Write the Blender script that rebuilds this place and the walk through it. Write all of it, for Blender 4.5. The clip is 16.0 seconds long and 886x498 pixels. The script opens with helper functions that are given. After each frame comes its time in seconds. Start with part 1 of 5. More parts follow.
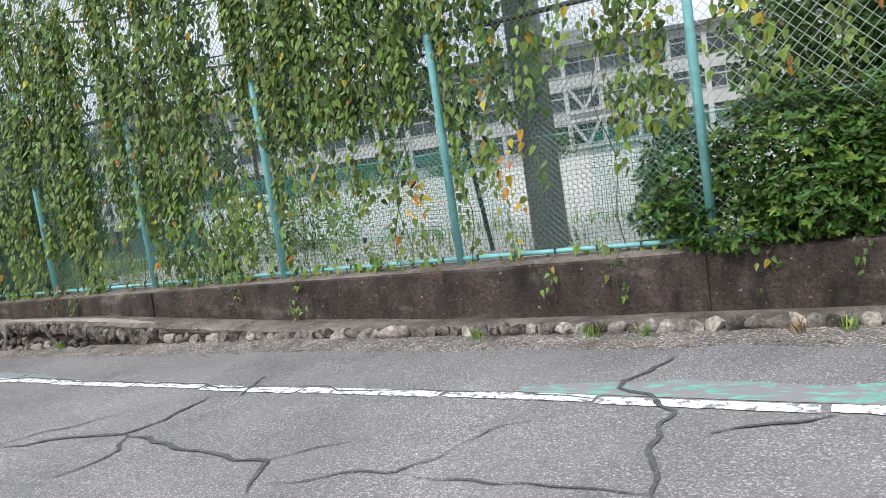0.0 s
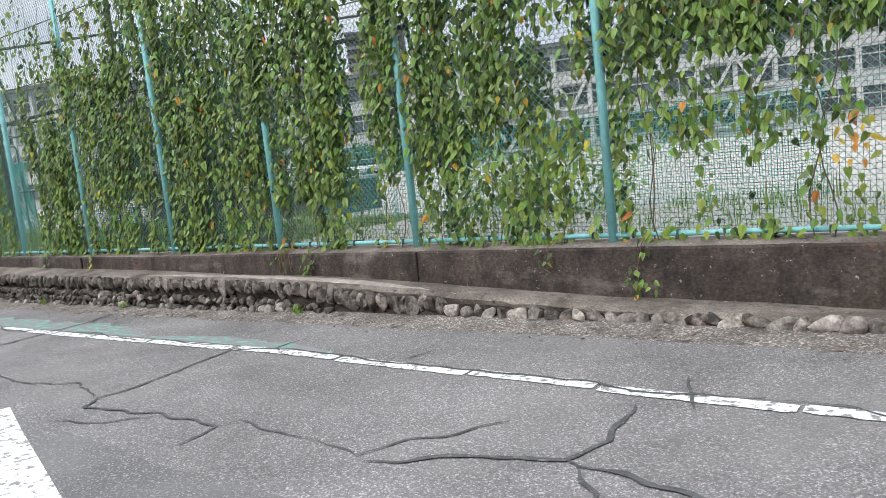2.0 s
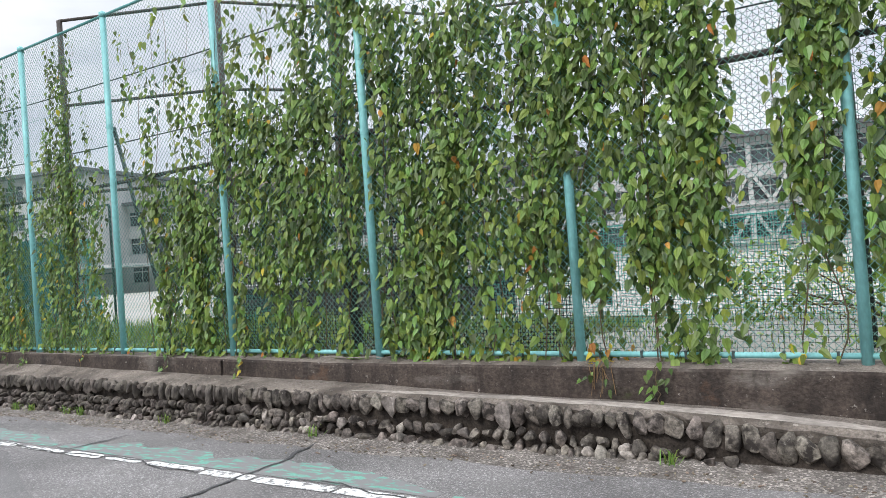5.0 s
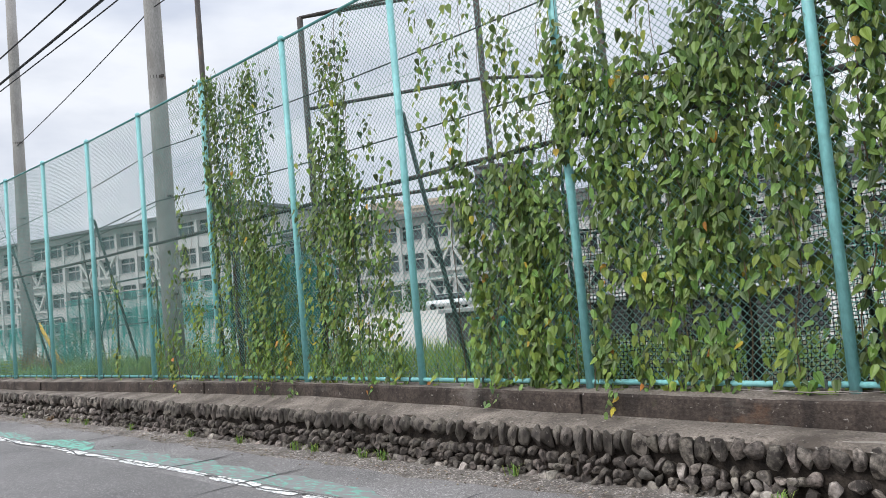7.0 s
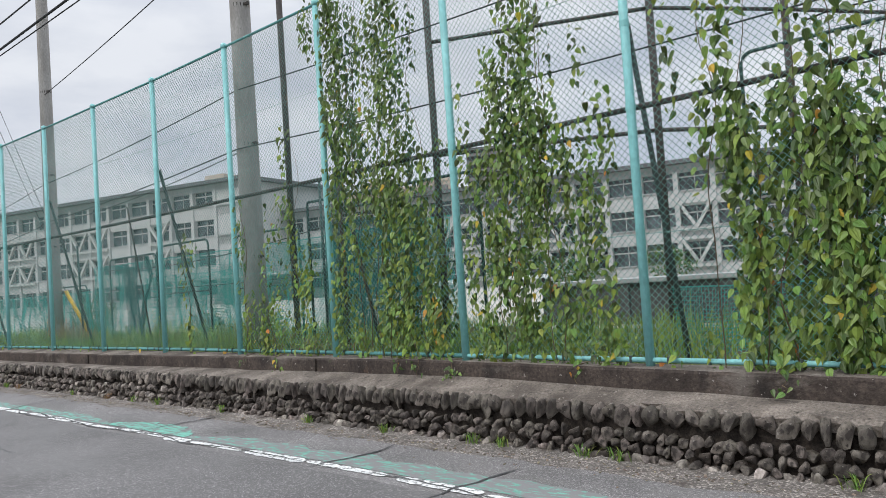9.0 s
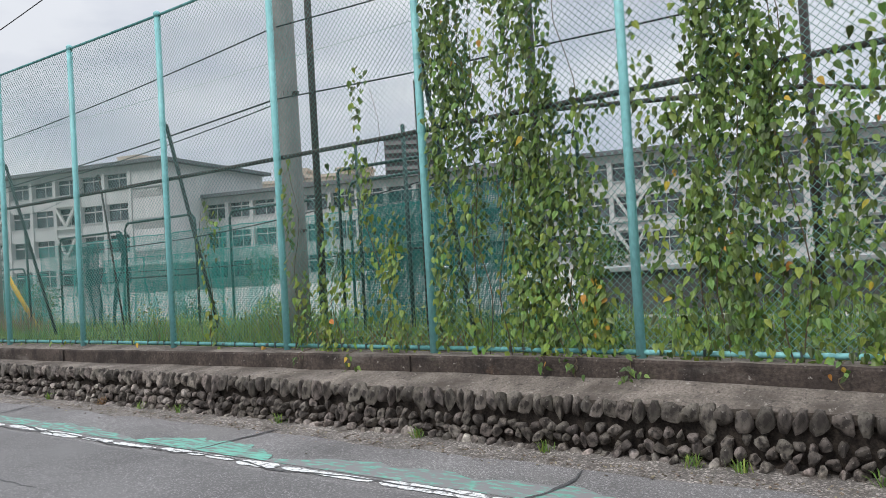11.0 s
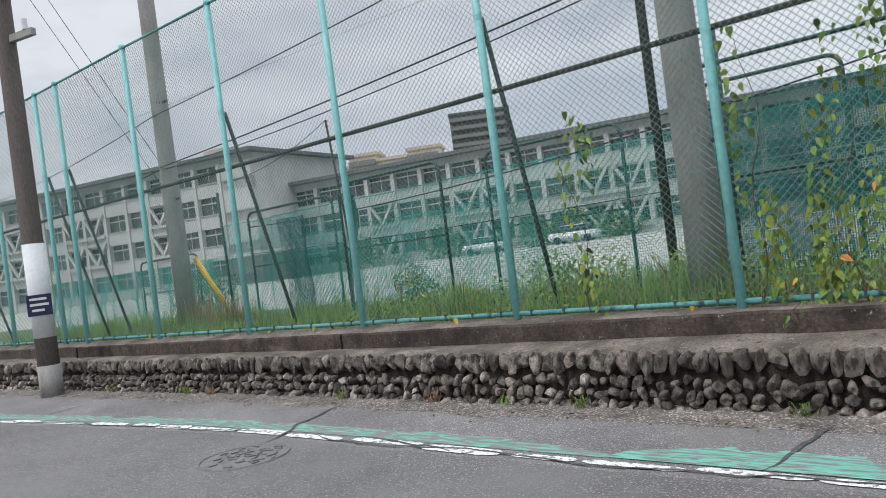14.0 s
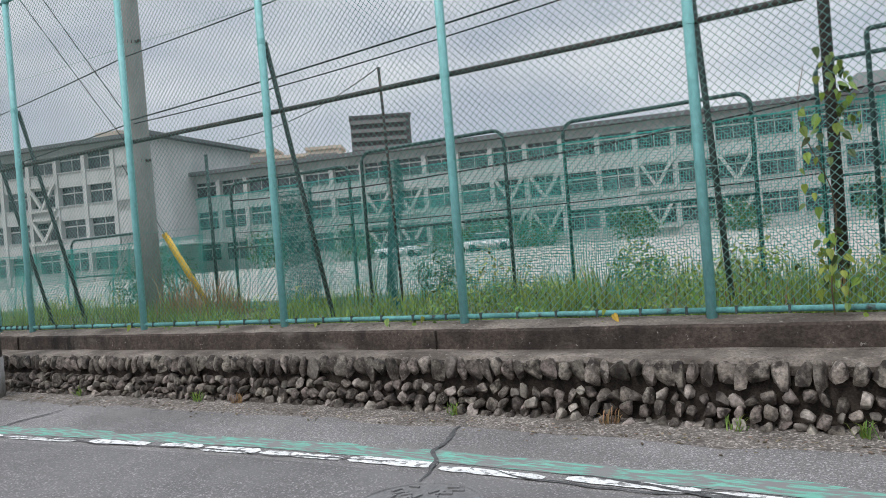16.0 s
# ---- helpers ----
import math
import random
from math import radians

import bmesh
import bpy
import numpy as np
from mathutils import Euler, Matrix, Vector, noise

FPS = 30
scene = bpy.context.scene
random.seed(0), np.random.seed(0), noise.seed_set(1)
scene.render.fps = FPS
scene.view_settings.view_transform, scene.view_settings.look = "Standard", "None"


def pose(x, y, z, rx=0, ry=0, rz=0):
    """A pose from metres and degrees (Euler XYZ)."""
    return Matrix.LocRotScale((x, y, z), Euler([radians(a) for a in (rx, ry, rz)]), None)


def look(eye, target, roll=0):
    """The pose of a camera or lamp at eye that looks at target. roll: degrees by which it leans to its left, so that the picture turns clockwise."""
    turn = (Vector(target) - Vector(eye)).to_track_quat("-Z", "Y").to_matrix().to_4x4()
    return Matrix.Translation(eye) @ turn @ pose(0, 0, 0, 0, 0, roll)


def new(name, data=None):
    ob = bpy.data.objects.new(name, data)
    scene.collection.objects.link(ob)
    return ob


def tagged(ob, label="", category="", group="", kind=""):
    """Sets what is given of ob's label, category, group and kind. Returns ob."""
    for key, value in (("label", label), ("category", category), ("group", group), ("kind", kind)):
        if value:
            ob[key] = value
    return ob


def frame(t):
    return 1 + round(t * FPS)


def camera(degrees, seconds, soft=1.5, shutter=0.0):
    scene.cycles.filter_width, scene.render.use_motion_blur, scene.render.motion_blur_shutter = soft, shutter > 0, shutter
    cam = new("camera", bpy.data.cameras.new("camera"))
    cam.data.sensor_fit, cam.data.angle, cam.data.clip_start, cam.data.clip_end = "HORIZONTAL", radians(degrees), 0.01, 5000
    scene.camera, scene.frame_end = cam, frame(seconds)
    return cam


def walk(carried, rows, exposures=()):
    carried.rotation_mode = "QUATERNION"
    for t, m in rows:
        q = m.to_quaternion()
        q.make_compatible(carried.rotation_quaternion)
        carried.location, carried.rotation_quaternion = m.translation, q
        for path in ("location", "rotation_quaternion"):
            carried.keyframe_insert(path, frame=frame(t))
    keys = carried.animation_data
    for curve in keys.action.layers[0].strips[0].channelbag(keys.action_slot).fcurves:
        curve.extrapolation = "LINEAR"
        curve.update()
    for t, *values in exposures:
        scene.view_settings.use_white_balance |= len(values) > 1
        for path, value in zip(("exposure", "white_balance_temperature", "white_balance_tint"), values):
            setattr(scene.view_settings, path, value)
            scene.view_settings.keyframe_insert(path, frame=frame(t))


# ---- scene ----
cam = camera(59.6, 16.0, soft=0.5)
PATH = [
    (0, (0.535, -0.188, 1.549), (-0.458, 1.536, 1.337), -8.7),
    (0.5, (-0.189, -0.086, 1.546), (-1.232, 1.61, 1.358), -7.3),
    (1, (-0.946, 0.002, 1.491), (-2.068, 1.644, 1.276), -7.1),
    (1.5, (-1.682, 0.143, 1.455), (-2.854, 1.742, 1.19), -7.2),
    (2, (-2.423, 0.22, 1.457), (-3.604, 1.817, 1.221), -6.3),
    (2.5, (-3.154, 0.362, 1.435), (-4.288, 1.999, 1.26), -3.3),
    (3, (-3.874, 0.512, 1.424), (-4.981, 2.176, 1.343), -2.2),
    (5.5, (-7.155, 0.616, 1.459), (-8.305, 2.251, 1.51), -5.5),
    (6, (-7.867, 0.709, 1.44), (-9.09, 2.291, 1.495), -6.7),
    (6.5, (-8.581, 0.746, 1.458), (-9.88, 2.262, 1.565), -5.9),
    (7, (-9.335, 0.752, 1.449), (-10.713, 2.195, 1.579), -5.2),
    (7.5, (-10.017, 0.749, 1.439), (-11.407, 2.182, 1.567), -5.3),
    (8, (-10.667, 0.663, 1.421), (-12.086, 2.068, 1.525), -4.4),
    (10.5, (-13.847, 0.505, 1.403), (-15.038, 2.112, 1.448), -3.2),
    (11, (-14.56, 0.513, 1.425), (-15.737, 2.129, 1.469), -3.4),
    (11.5, (-15.26, 0.52, 1.381), (-16.424, 2.146, 1.42), -3.2),
    (12, (-16.009, 0.501, 1.386), (-17.18, 2.122, 1.411), -4.5),
    (12.5, (-16.668, 0.508, 1.392), (-17.852, 2.12, 1.428), -6.2),
    (13, (-17.375, 0.55, 1.358), (-18.582, 2.145, 1.393), -6.9),
    (13.5, (-18.021, 0.545, 1.367), (-19.283, 2.096, 1.386), -7.3),
    (14, (-18.718, 0.561, 1.335), (-20.031, 2.069, 1.338), -7.6),
    (14.5, (-19.396, 0.626, 1.329), (-20.663, 2.173, 1.3), -6.4),
    (15, (-20.092, 0.648, 1.306), (-21.243, 2.282, 1.276), -4.8),
    (15.5, (-20.737, 0.691, 1.31), (-21.789, 2.392, 1.283), -5.1),
    (16, (-21.475, 0.705, 1.283), (-22.559, 2.386, 1.273), -4.7),
]
EXPOSURES = [(0.0, 0.27), (3.0, 0.28), (5.5, 0.26), (6.5, 0.21), (8.0, 0.0), (10.5, -0.08), (13.0, -0.1), (15.0, -0.18), (16.0, -0.18)]
walk(cam, [(t, look(eye, target, roll)) for t, eye, target, roll in PATH], EXPOSURES)

# ---- light ----
world = bpy.data.worlds.new("overcast_sky")
scene.world = world
world.use_nodes = True
wn, wl = world.node_tree.nodes, world.node_tree.links
wn.clear()
w_out, w_bg = wn.new("ShaderNodeOutputWorld"), wn.new("ShaderNodeBackground")
w_tc, w_sky = wn.new("ShaderNodeTexCoord"), wn.new("ShaderNodeTexSky")
w_sky.sky_type, w_sky.sun_disc = "NISHITA", False
w_sky.sun_elevation, w_sky.sun_rotation = radians(52), radians(200)
w_sep = wn.new("ShaderNodeSeparateXYZ")
w_map = wn.new("ShaderNodeMapping")
w_map.inputs["Scale"].default_value = (1.6, 1.6, 4.5)
w_noise = wn.new("ShaderNodeTexNoise")
w_noise.inputs["Scale"].default_value, w_noise.inputs["Detail"].default_value = 2.3, 7.0
w_ramp = wn.new("ShaderNodeValToRGB")
w_ramp.color_ramp.elements[0].position, w_ramp.color_ramp.elements[1].position = 0.36, 0.64
w_ramp.color_ramp.elements[0].color = (0.47, 0.51, 0.6, 1)
w_ramp.color_ramp.elements[1].color = (0.71, 0.735, 0.785, 1)
w_grad = wn.new("ShaderNodeMapRange")
w_grad.inputs["From Min"].default_value, w_grad.inputs["From Max"].default_value = 0.28, 1.0
w_grad.inputs["To Min"].default_value, w_grad.inputs["To Max"].default_value = 1.42, 4.4
w_grad.interpolation_type = "SMOOTHSTEP"
w_mul = wn.new("ShaderNodeVectorMath")
w_mul.operation = "SCALE"
w_dim = wn.new("ShaderNodeVectorMath")
w_dim.operation = "SCALE"
w_dim.inputs["Scale"].default_value = 0.06
w_mix = wn.new("ShaderNodeMix")
w_mix.data_type = "RGBA"
w_mix.inputs["Factor"].default_value = 0.9
wl.new(w_tc.outputs["Generated"], w_sep.inputs[0])
wl.new(w_tc.outputs["Generated"], w_map.inputs["Vector"])
wl.new(w_map.outputs[0], w_noise.inputs["Vector"])
wl.new(w_noise.outputs["Fac"], w_ramp.inputs["Fac"])
wl.new(w_sep.outputs["Z"], w_grad.inputs["Value"])
wl.new(w_ramp.outputs["Color"], w_mul.inputs[0])
wl.new(w_grad.outputs["Result"], w_mul.inputs["Scale"])
wl.new(w_sky.outputs["Color"], w_dim.inputs[0])
wl.new(w_dim.outputs[0], w_mix.inputs["A"])
wl.new(w_mul.outputs[0], w_mix.inputs["B"])
wl.new(w_mix.outputs["Result"], w_bg.inputs["Color"])
w_bg.inputs["Strength"].default_value = 0.9
wl.new(w_bg.outputs[0], w_out.inputs["Surface"])
sun_data = bpy.data.lights.new("sun", "SUN")
sun_data.energy, sun_data.angle, sun_data.color = 1.5, radians(20), (1.0, 0.96, 0.9)
sun = new("sun", sun_data)
sun.matrix_world = look((-20, -30, 40), (-12, 6, 0))


# ---- materials ----
def material(name, base, rough=0.8, metal=0.0, dark=0.75, light=1.2, scale=6.0, fine=60.0, bump=0.2, bump_scale=None,
             stains=None, stain_scale=1.2, stain_at=(0.55, 0.7), random_hue=0.0, random_value=0.0, island=False, stretch=(1, 1, 1), translucent=0.0, spec=0.3, chips=0.0, chip_range=(0.6, 1.5), chip_power=2.2, layers=()):
    """Grain at two scales round a base colour, optional stains in a second colour, fine relief, and a spread from piece to piece."""
    m = bpy.data.materials.new(name)
    m.use_nodes = True
    n, l = m.node_tree.nodes, m.node_tree.links
    bsdf = n["Principled BSDF"]
    bsdf.inputs["Roughness"].default_value, bsdf.inputs["Metallic"].default_value = rough, metal
    bsdf.inputs["Specular IOR Level"].default_value = spec
    tc, mp = n.new("ShaderNodeTexCoord"), n.new("ShaderNodeMapping")
    mp.inputs["Scale"].default_value = stretch
    l.new(tc.outputs["Object"], mp.inputs["Vector"])

    def noise_node(s, detail):
        t = n.new("ShaderNodeTexNoise")
        t.inputs["Scale"].default_value, t.inputs["Detail"].default_value, t.inputs["Roughness"].default_value = s, detail, 0.6
        l.new(mp.outputs[0], t.inputs["Vector"])
        return t

    def between(fac, a, b, lo, hi):
        r = n.new("ShaderNodeMapRange")
        r.inputs["From Min"].default_value, r.inputs["From Max"].default_value = lo, hi
        r.inputs["To Min"].default_value, r.inputs["To Max"].default_value = a, b
        l.new(fac, r.inputs["Value"])
        return r.outputs["Result"]

    big, small = noise_node(scale, 4), noise_node(fine, 3)
    value = n.new("ShaderNodeMath")
    value.operation = "MULTIPLY"
    l.new(between(big.outputs["Fac"], dark, light, 0.3, 0.7), value.inputs[0])
    l.new(between(small.outputs["Fac"], dark, light, 0.3, 0.7), value.inputs[1])
    grain = value.outputs[0]
    if chips:
        vor, sep, mul = n.new("ShaderNodeTexVoronoi"), n.new("ShaderNodeSeparateColor"), n.new("ShaderNodeMath")
        vor.inputs["Scale"].default_value = chips
        mul.operation = "MULTIPLY"
        l.new(mp.outputs[0], vor.inputs["Vector"])
        l.new(vor.outputs["Color"], sep.inputs["Color"])
        power = n.new("ShaderNodeMath")
        power.operation = "POWER"
        l.new(sep.outputs["Red"], power.inputs[0])
        power.inputs[1].default_value = chip_power
        l.new(grain, mul.inputs[0])
        l.new(between(power.outputs[0], *chip_range, 0, 1), mul.inputs[1])
        grain = mul.outputs[0]
    hsv = n.new("ShaderNodeHueSaturation")
    hsv.inputs["Color"].default_value = (*base, 1)
    l.new(grain, hsv.inputs["Value"])
    colour = hsv.outputs["Color"]
    if random_hue or random_value:
        pick = n.new("ShaderNodeNewGeometry").outputs["Random Per Island"] if island else n.new("ShaderNodeObjectInfo").outputs["Random"]
        second = n.new("ShaderNodeHueSaturation")
        l.new(between(pick, 0.5 - random_hue, 0.5 + random_hue, 0, 1), second.inputs["Hue"])
        wn2 = n.new("ShaderNodeTexWhiteNoise")
        wn2.noise_dimensions = "1D"
        l.new(pick, wn2.inputs["W"])
        l.new(between(wn2.outputs["Value"], 1 - random_value, 1 + random_value, 0, 1), second.inputs["Value"])
        l.new(colour, second.inputs["Color"])
        colour = second.outputs["Color"]
    if stains:
        st = noise_node(stain_scale, 6)
        mx = n.new("ShaderNodeMix")
        mx.data_type = "RGBA"
        l.new(between(st.outputs["Fac"], 0, 1, *stain_at), mx.inputs["Factor"])
        l.new(colour, mx.inputs["A"])
        mx.inputs["B"].default_value = (*stains, 1)
        colour = mx.outputs["Result"]
    for tint, layer_scale, limits, layer_stretch in layers:
        lm, lt, mx = n.new("ShaderNodeMapping"), n.new("ShaderNodeTexNoise"), n.new("ShaderNodeMix")
        lm.inputs["Scale"].default_value, lm.inputs["Location"].default_value = layer_stretch, (layer_scale * 1.7, 3.1, layer_scale)
        lt.inputs["Scale"].default_value, lt.inputs["Detail"].default_value, lt.inputs["Roughness"].default_value = layer_scale, 7, 0.68
        mx.data_type = "RGBA"
        l.new(tc.outputs["Object"], lm.inputs["Vector"])
        l.new(lm.outputs[0], lt.inputs["Vector"])
        l.new(between(lt.outputs["Fac"], 0, 1, *limits), mx.inputs["Factor"])
        l.new(colour, mx.inputs["A"])
        mx.inputs["B"].default_value = (*tint, 1)
        colour = mx.outputs["Result"]
    l.new(colour, bsdf.inputs["Base Color"])
    if bump:
        bn = n.new("ShaderNodeBump")
        bn.inputs["Strength"].default_value, bn.inputs["Distance"].default_value = bump, 0.01
        b = noise_node(bump_scale or fine, 5)
        l.new(b.outputs["Fac"], bn.inputs["Height"])
        l.new(bn.outputs[0], bsdf.inputs["Normal"])
    if translucent:
        tr = n.new("ShaderNodeBsdfTranslucent")
        l.new(colour, tr.inputs["Color"])
        ms = n.new("ShaderNodeMixShader")
        ms.inputs[0].default_value = translucent
        l.new(bsdf.outputs[0], ms.inputs[1])
        l.new(tr.outputs[0], ms.inputs[2])
        l.new(ms.outputs[0], n["Material Output"].inputs["Surface"])
    return m


ASPHALT = material("old_asphalt", (0.178, 0.169, 0.165), 0.9, dark=0.74, light=1.26, scale=0.9, fine=55, bump=0.9, bump_scale=70, chips=130, chip_range=(0.84, 2.2), chip_power=5, layers=(((0.2, 0.19, 0.18), 1.2, (0.5, 0.8), (1, 1, 1)), ((0.1, 0.095, 0.09), 5, (0.62, 0.85), (1, 1, 1))))
ASPHALT_EDGE = material("dusty_asphalt_edge", (0.172, 0.154, 0.138), 0.95, dark=0.65, light=1.4, scale=3, fine=60, bump=0.9, bump_scale=60, stains=(0.07, 0.058, 0.048), stain_scale=6, stain_at=(0.5, 0.7), chips=75, chip_range=(0.75, 2.6), chip_power=4)
ASPHALT_NEW = material("smooth_asphalt", (0.139, 0.133, 0.13), 0.85, dark=0.84, light=1.18, scale=0.7, fine=70, bump=0.6, bump_scale=80, chips=120, chip_range=(0.86, 2.4), chip_power=7, layers=(((0.175, 0.17, 0.165), 0.8, (0.48, 0.75), (1, 1, 1)),))
TAR = material("crack_sealant", (0.066, 0.066, 0.066), 0.85, dark=0.75, light=1.35, scale=9, fine=80, bump=0.3, stains=(0.15, 0.149, 0.146), stain_scale=30, stain_at=(0.56, 0.66))
WHITE_PAINT = material("worn_white_road_paint", (0.72, 0.72, 0.7), 0.7, dark=0.88, light=1.1, scale=8, fine=90, bump=0.3, stains=(0.2, 0.197, 0.192), stain_scale=18, stain_at=(0.53, 0.58), layers=(((0.4, 0.4, 0.39), 55, (0.54, 0.66), (1, 1, 1)),))
GREEN_PAINT = material("worn_green_road_paint", (0.15, 0.36, 0.285), 0.8, dark=0.85, light=1.15, scale=8, fine=90, bump=0.2, stains=(0.215, 0.21, 0.208), stain_scale=17, stain_at=(0.41, 0.5), stretch=(0.45, 1.3, 1))
# wall face: base colour a third of CONCRETE_LEDGE, which covers the wall's top
CONCRETE_DARK = material("dark_concrete_moss_patches", (0.062, 0.048, 0.04), 0.92, dark=0.6, light=1.45, scale=3, fine=40, bump=1.0, bump_scale=45, layers=(((0.2, 0.178, 0.155), 1.5, (0.56, 0.76), (0.8, 1, 2.2)), ((0.022, 0.018, 0.016), 4, (0.5, 0.68), (1, 1, 0.45)), ((0.15, 0.08, 0.046), 1.6, (0.62, 0.76), (1, 1, 1)), ((0.33, 0.3, 0.27), 24, (0.63, 0.7), (1, 1, 1)), ((0.05, 0.06, 0.022), 3.1, (0.64, 0.75), (1, 1, 1.5))))
CONCRETE_LEDGE = material("weathered_concrete_ledge", (0.185, 0.158, 0.134), 0.94, dark=0.6, light=1.4, scale=3, fine=55, bump=1.0, bump_scale=60, stains=(0.085, 0.07, 0.058), stain_scale=2.2, stain_at=(0.45, 0.65), layers=(((0.36, 0.325, 0.285), 20, (0.6, 0.7), (1, 1, 1)), ((0.04, 0.034, 0.028), 12, (0.58, 0.7), (1, 1, 1))))
MORTAR = material("dark_mortar", (0.04, 0.032, 0.026), 0.95, dark=0.5, light=1.5, scale=8, fine=70, bump=1.0, bump_scale=40)
# cobbles: near-black blotches paint in crevice shade as well as crusty moss
STONE = material("river_cobble", (0.163, 0.14, 0.119), 0.75, dark=0.5, light=1.55, scale=0.9, fine=3.2, bump=1.0, bump_scale=3.6, stains=(0.035, 0.029, 0.025), stain_scale=0.8, stain_at=(0.46, 0.6), random_hue=0.02, random_value=0.45, layers=(((0.33, 0.3, 0.265), 2.2, (0.6, 0.74), (1, 1, 1)),))
STONE_MASS = material("river_cobble_joined", (0.163, 0.14, 0.119), 0.75, dark=0.5, light=1.55, scale=12, fine=45, bump=1.0, bump_scale=50, stains=(0.035, 0.029, 0.025), stain_scale=11, stain_at=(0.46, 0.6), random_hue=0.02, random_value=0.45, island=True, layers=(((0.33, 0.3, 0.265), 30, (0.6, 0.74), (1, 1, 1)),))
STONE_PALE = material("pale_river_cobble", (0.265, 0.235, 0.205), 0.8, dark=0.55, light=1.4, scale=11, fine=38, bump=0.8, bump_scale=35, stains=(0.07, 0.058, 0.048), stain_scale=8, stain_at=(0.52, 0.66), random_hue=0.02, random_value=0.5, island=True)
NET_DARK = material("dark_green_gathered_netting", (0.015, 0.12, 0.11), 0.8, dark=0.8, light=1.25, scale=2, fine=30, bump=0)
TEAL = material("teal_painted_steel", (0.225, 0.525, 0.522), 0.45, dark=0.88, light=1.12, scale=5, fine=40, bump=0.08, stains=(0.10, 0.12, 0.10), stain_scale=16, stain_at=(0.67, 0.74), stretch=(1, 1, 0.4), spec=0.5, layers=(((0.12, 0.36, 0.36), 2.2, (0.56, 0.8), (1, 1, 0.5)),))
TEAL_DULL = material("dull_teal_steel", (0.11, 0.30, 0.29), 0.6, dark=0.75, light=1.2, scale=5, fine=40, bump=0.1, stains=(0.05, 0.05, 0.045), stain_scale=9, stain_at=(0.6, 0.68))
WIRE = material("green_coated_wire", (0.14, 0.3, 0.265), 0.45, metal=0.0, dark=0.8, light=1.2, scale=3, fine=50, bump=0, spec=0.5)
WIRE_PALE = material("pale_weathered_wire", (0.4, 0.48, 0.4), 0.5, dark=0.8, light=1.2, scale=3, fine=50, bump=0)
RAIL_DARK = material("weathered_dark_steel", (0.062, 0.054, 0.05), 0.7, dark=0.7, light=1.35, scale=6, fine=50, bump=0.2, stains=(0.16, 0.09, 0.06), stain_scale=4, stain_at=(0.6, 0.7))
BRACE = material("grey_green_brace_steel", (0.055, 0.075, 0.07), 0.65, dark=0.75, light=1.25, scale=6, fine=50, bump=0.15)
POLE_CONCRETE = material("grey_pole_concrete", (0.31, 0.297, 0.283), 0.9, dark=0.8, light=1.18, scale=2.5, fine=60, bump=0.4, stains=(0.16, 0.145, 0.13), stain_scale=2.2, stain_at=(0.52, 0.75), stretch=(1, 1, 0.3), layers=(((0.1, 0.09, 0.08), 28, (0.64, 0.7), (1, 1, 0.5)),))
POLE_BROWN = material("brown_weathered_pole", (0.13, 0.11, 0.10), 0.9, dark=0.75, light=1.2, scale=2.5, fine=60, bump=0.3, stretch=(1, 1, 0.3))
YELLOW = material("yellow_guy_guard", (0.72, 0.46, 0.05), 0.5, dark=0.85, light=1.1, scale=6, fine=40, bump=0.05)
CABLE = material("black_cable", (0.03, 0.03, 0.032), 0.6, bump=0)
NET_GREEN = material("green_netting", (0.04, 0.31, 0.27), 0.8, dark=0.8, light=1.25, scale=2, fine=30, bump=0)
NET_BLACK = material("black_netting", (0.018, 0.02, 0.022), 0.8, dark=0.8, light=1.25, scale=2, fine=30, bump=0)
PIPE_GREEN = material("dark_green_pipe", (0.03, 0.065, 0.06), 0.5, dark=0.8, light=1.25, scale=5, fine=40, bump=0.1)
PLASTER = material("white_school_wall", (0.49, 0.49, 0.48), 0.85, dark=0.88, light=1.08, scale=0.35, fine=3, bump=0.1, stains=(0.36, 0.36, 0.35), stain_scale=0.5, stain_at=(0.55, 0.75), stretch=(1, 1, 0.35))
PLASTER_BAND = material("grey_concrete_band", (0.36, 0.365, 0.36), 0.85, dark=0.85, light=1.1, scale=0.4, fine=3, bump=0.1, stretch=(1, 1, 0.3))
ROOF_GREY = material("dark_roof_edge", (0.13, 0.13, 0.135), 0.8, dark=0.85, light=1.15, scale=0.5, fine=4, bump=0.1)
GLASS_DARK = material("dark_window_glass", (0.05, 0.06, 0.065), 0.12, dark=0.5, light=1.7, scale=0.45, fine=1.3, bump=0, spec=0.6)
FRAME_LIGHT = material("pale_window_frame", (0.5, 0.5, 0.48), 0.6, bump=0)
TOWER_BROWN = material("grey_brown_tower", (0.1, 0.09, 0.093), 0.8, dark=0.9, light=1.1, scale=0.1, fine=1, bump=0)
TOWER_PALE = material("pale_tower_band", (0.19, 0.175, 0.175), 0.8, dark=0.9, light=1.1, scale=0.1, fine=1, bump=0)
BEIGE = material("beige_apartment_wall", (0.5, 0.42, 0.35), 0.85, dark=0.9, light=1.1, scale=0.1, fine=1, bump=0)
SAND = material("pale_schoolyard_sand", (0.36, 0.35, 0.315), 0.95, dark=0.85, light=1.12, scale=0.15, fine=8, bump=0.2, stains=(0.33, 0.32, 0.26), stain_scale=0.12, stain_at=(0.5, 0.7))
SOIL = material("weedy_soil", (0.10, 0.10, 0.055), 0.95, dark=0.6, light=1.4, scale=1.2, fine=30, bump=0.6, stains=(0.07, 0.13, 0.03), stain_scale=1.0, stain_at=(0.45, 0.6))
LEAF = material("ivy_leaf", (0.096, 0.158, 0.03), 0.45, dark=0.85, light=1.2, scale=3, fine=25, bump=0, random_hue=0.024, random_value=0.65, island=True, translucent=0.1, spec=0.45)
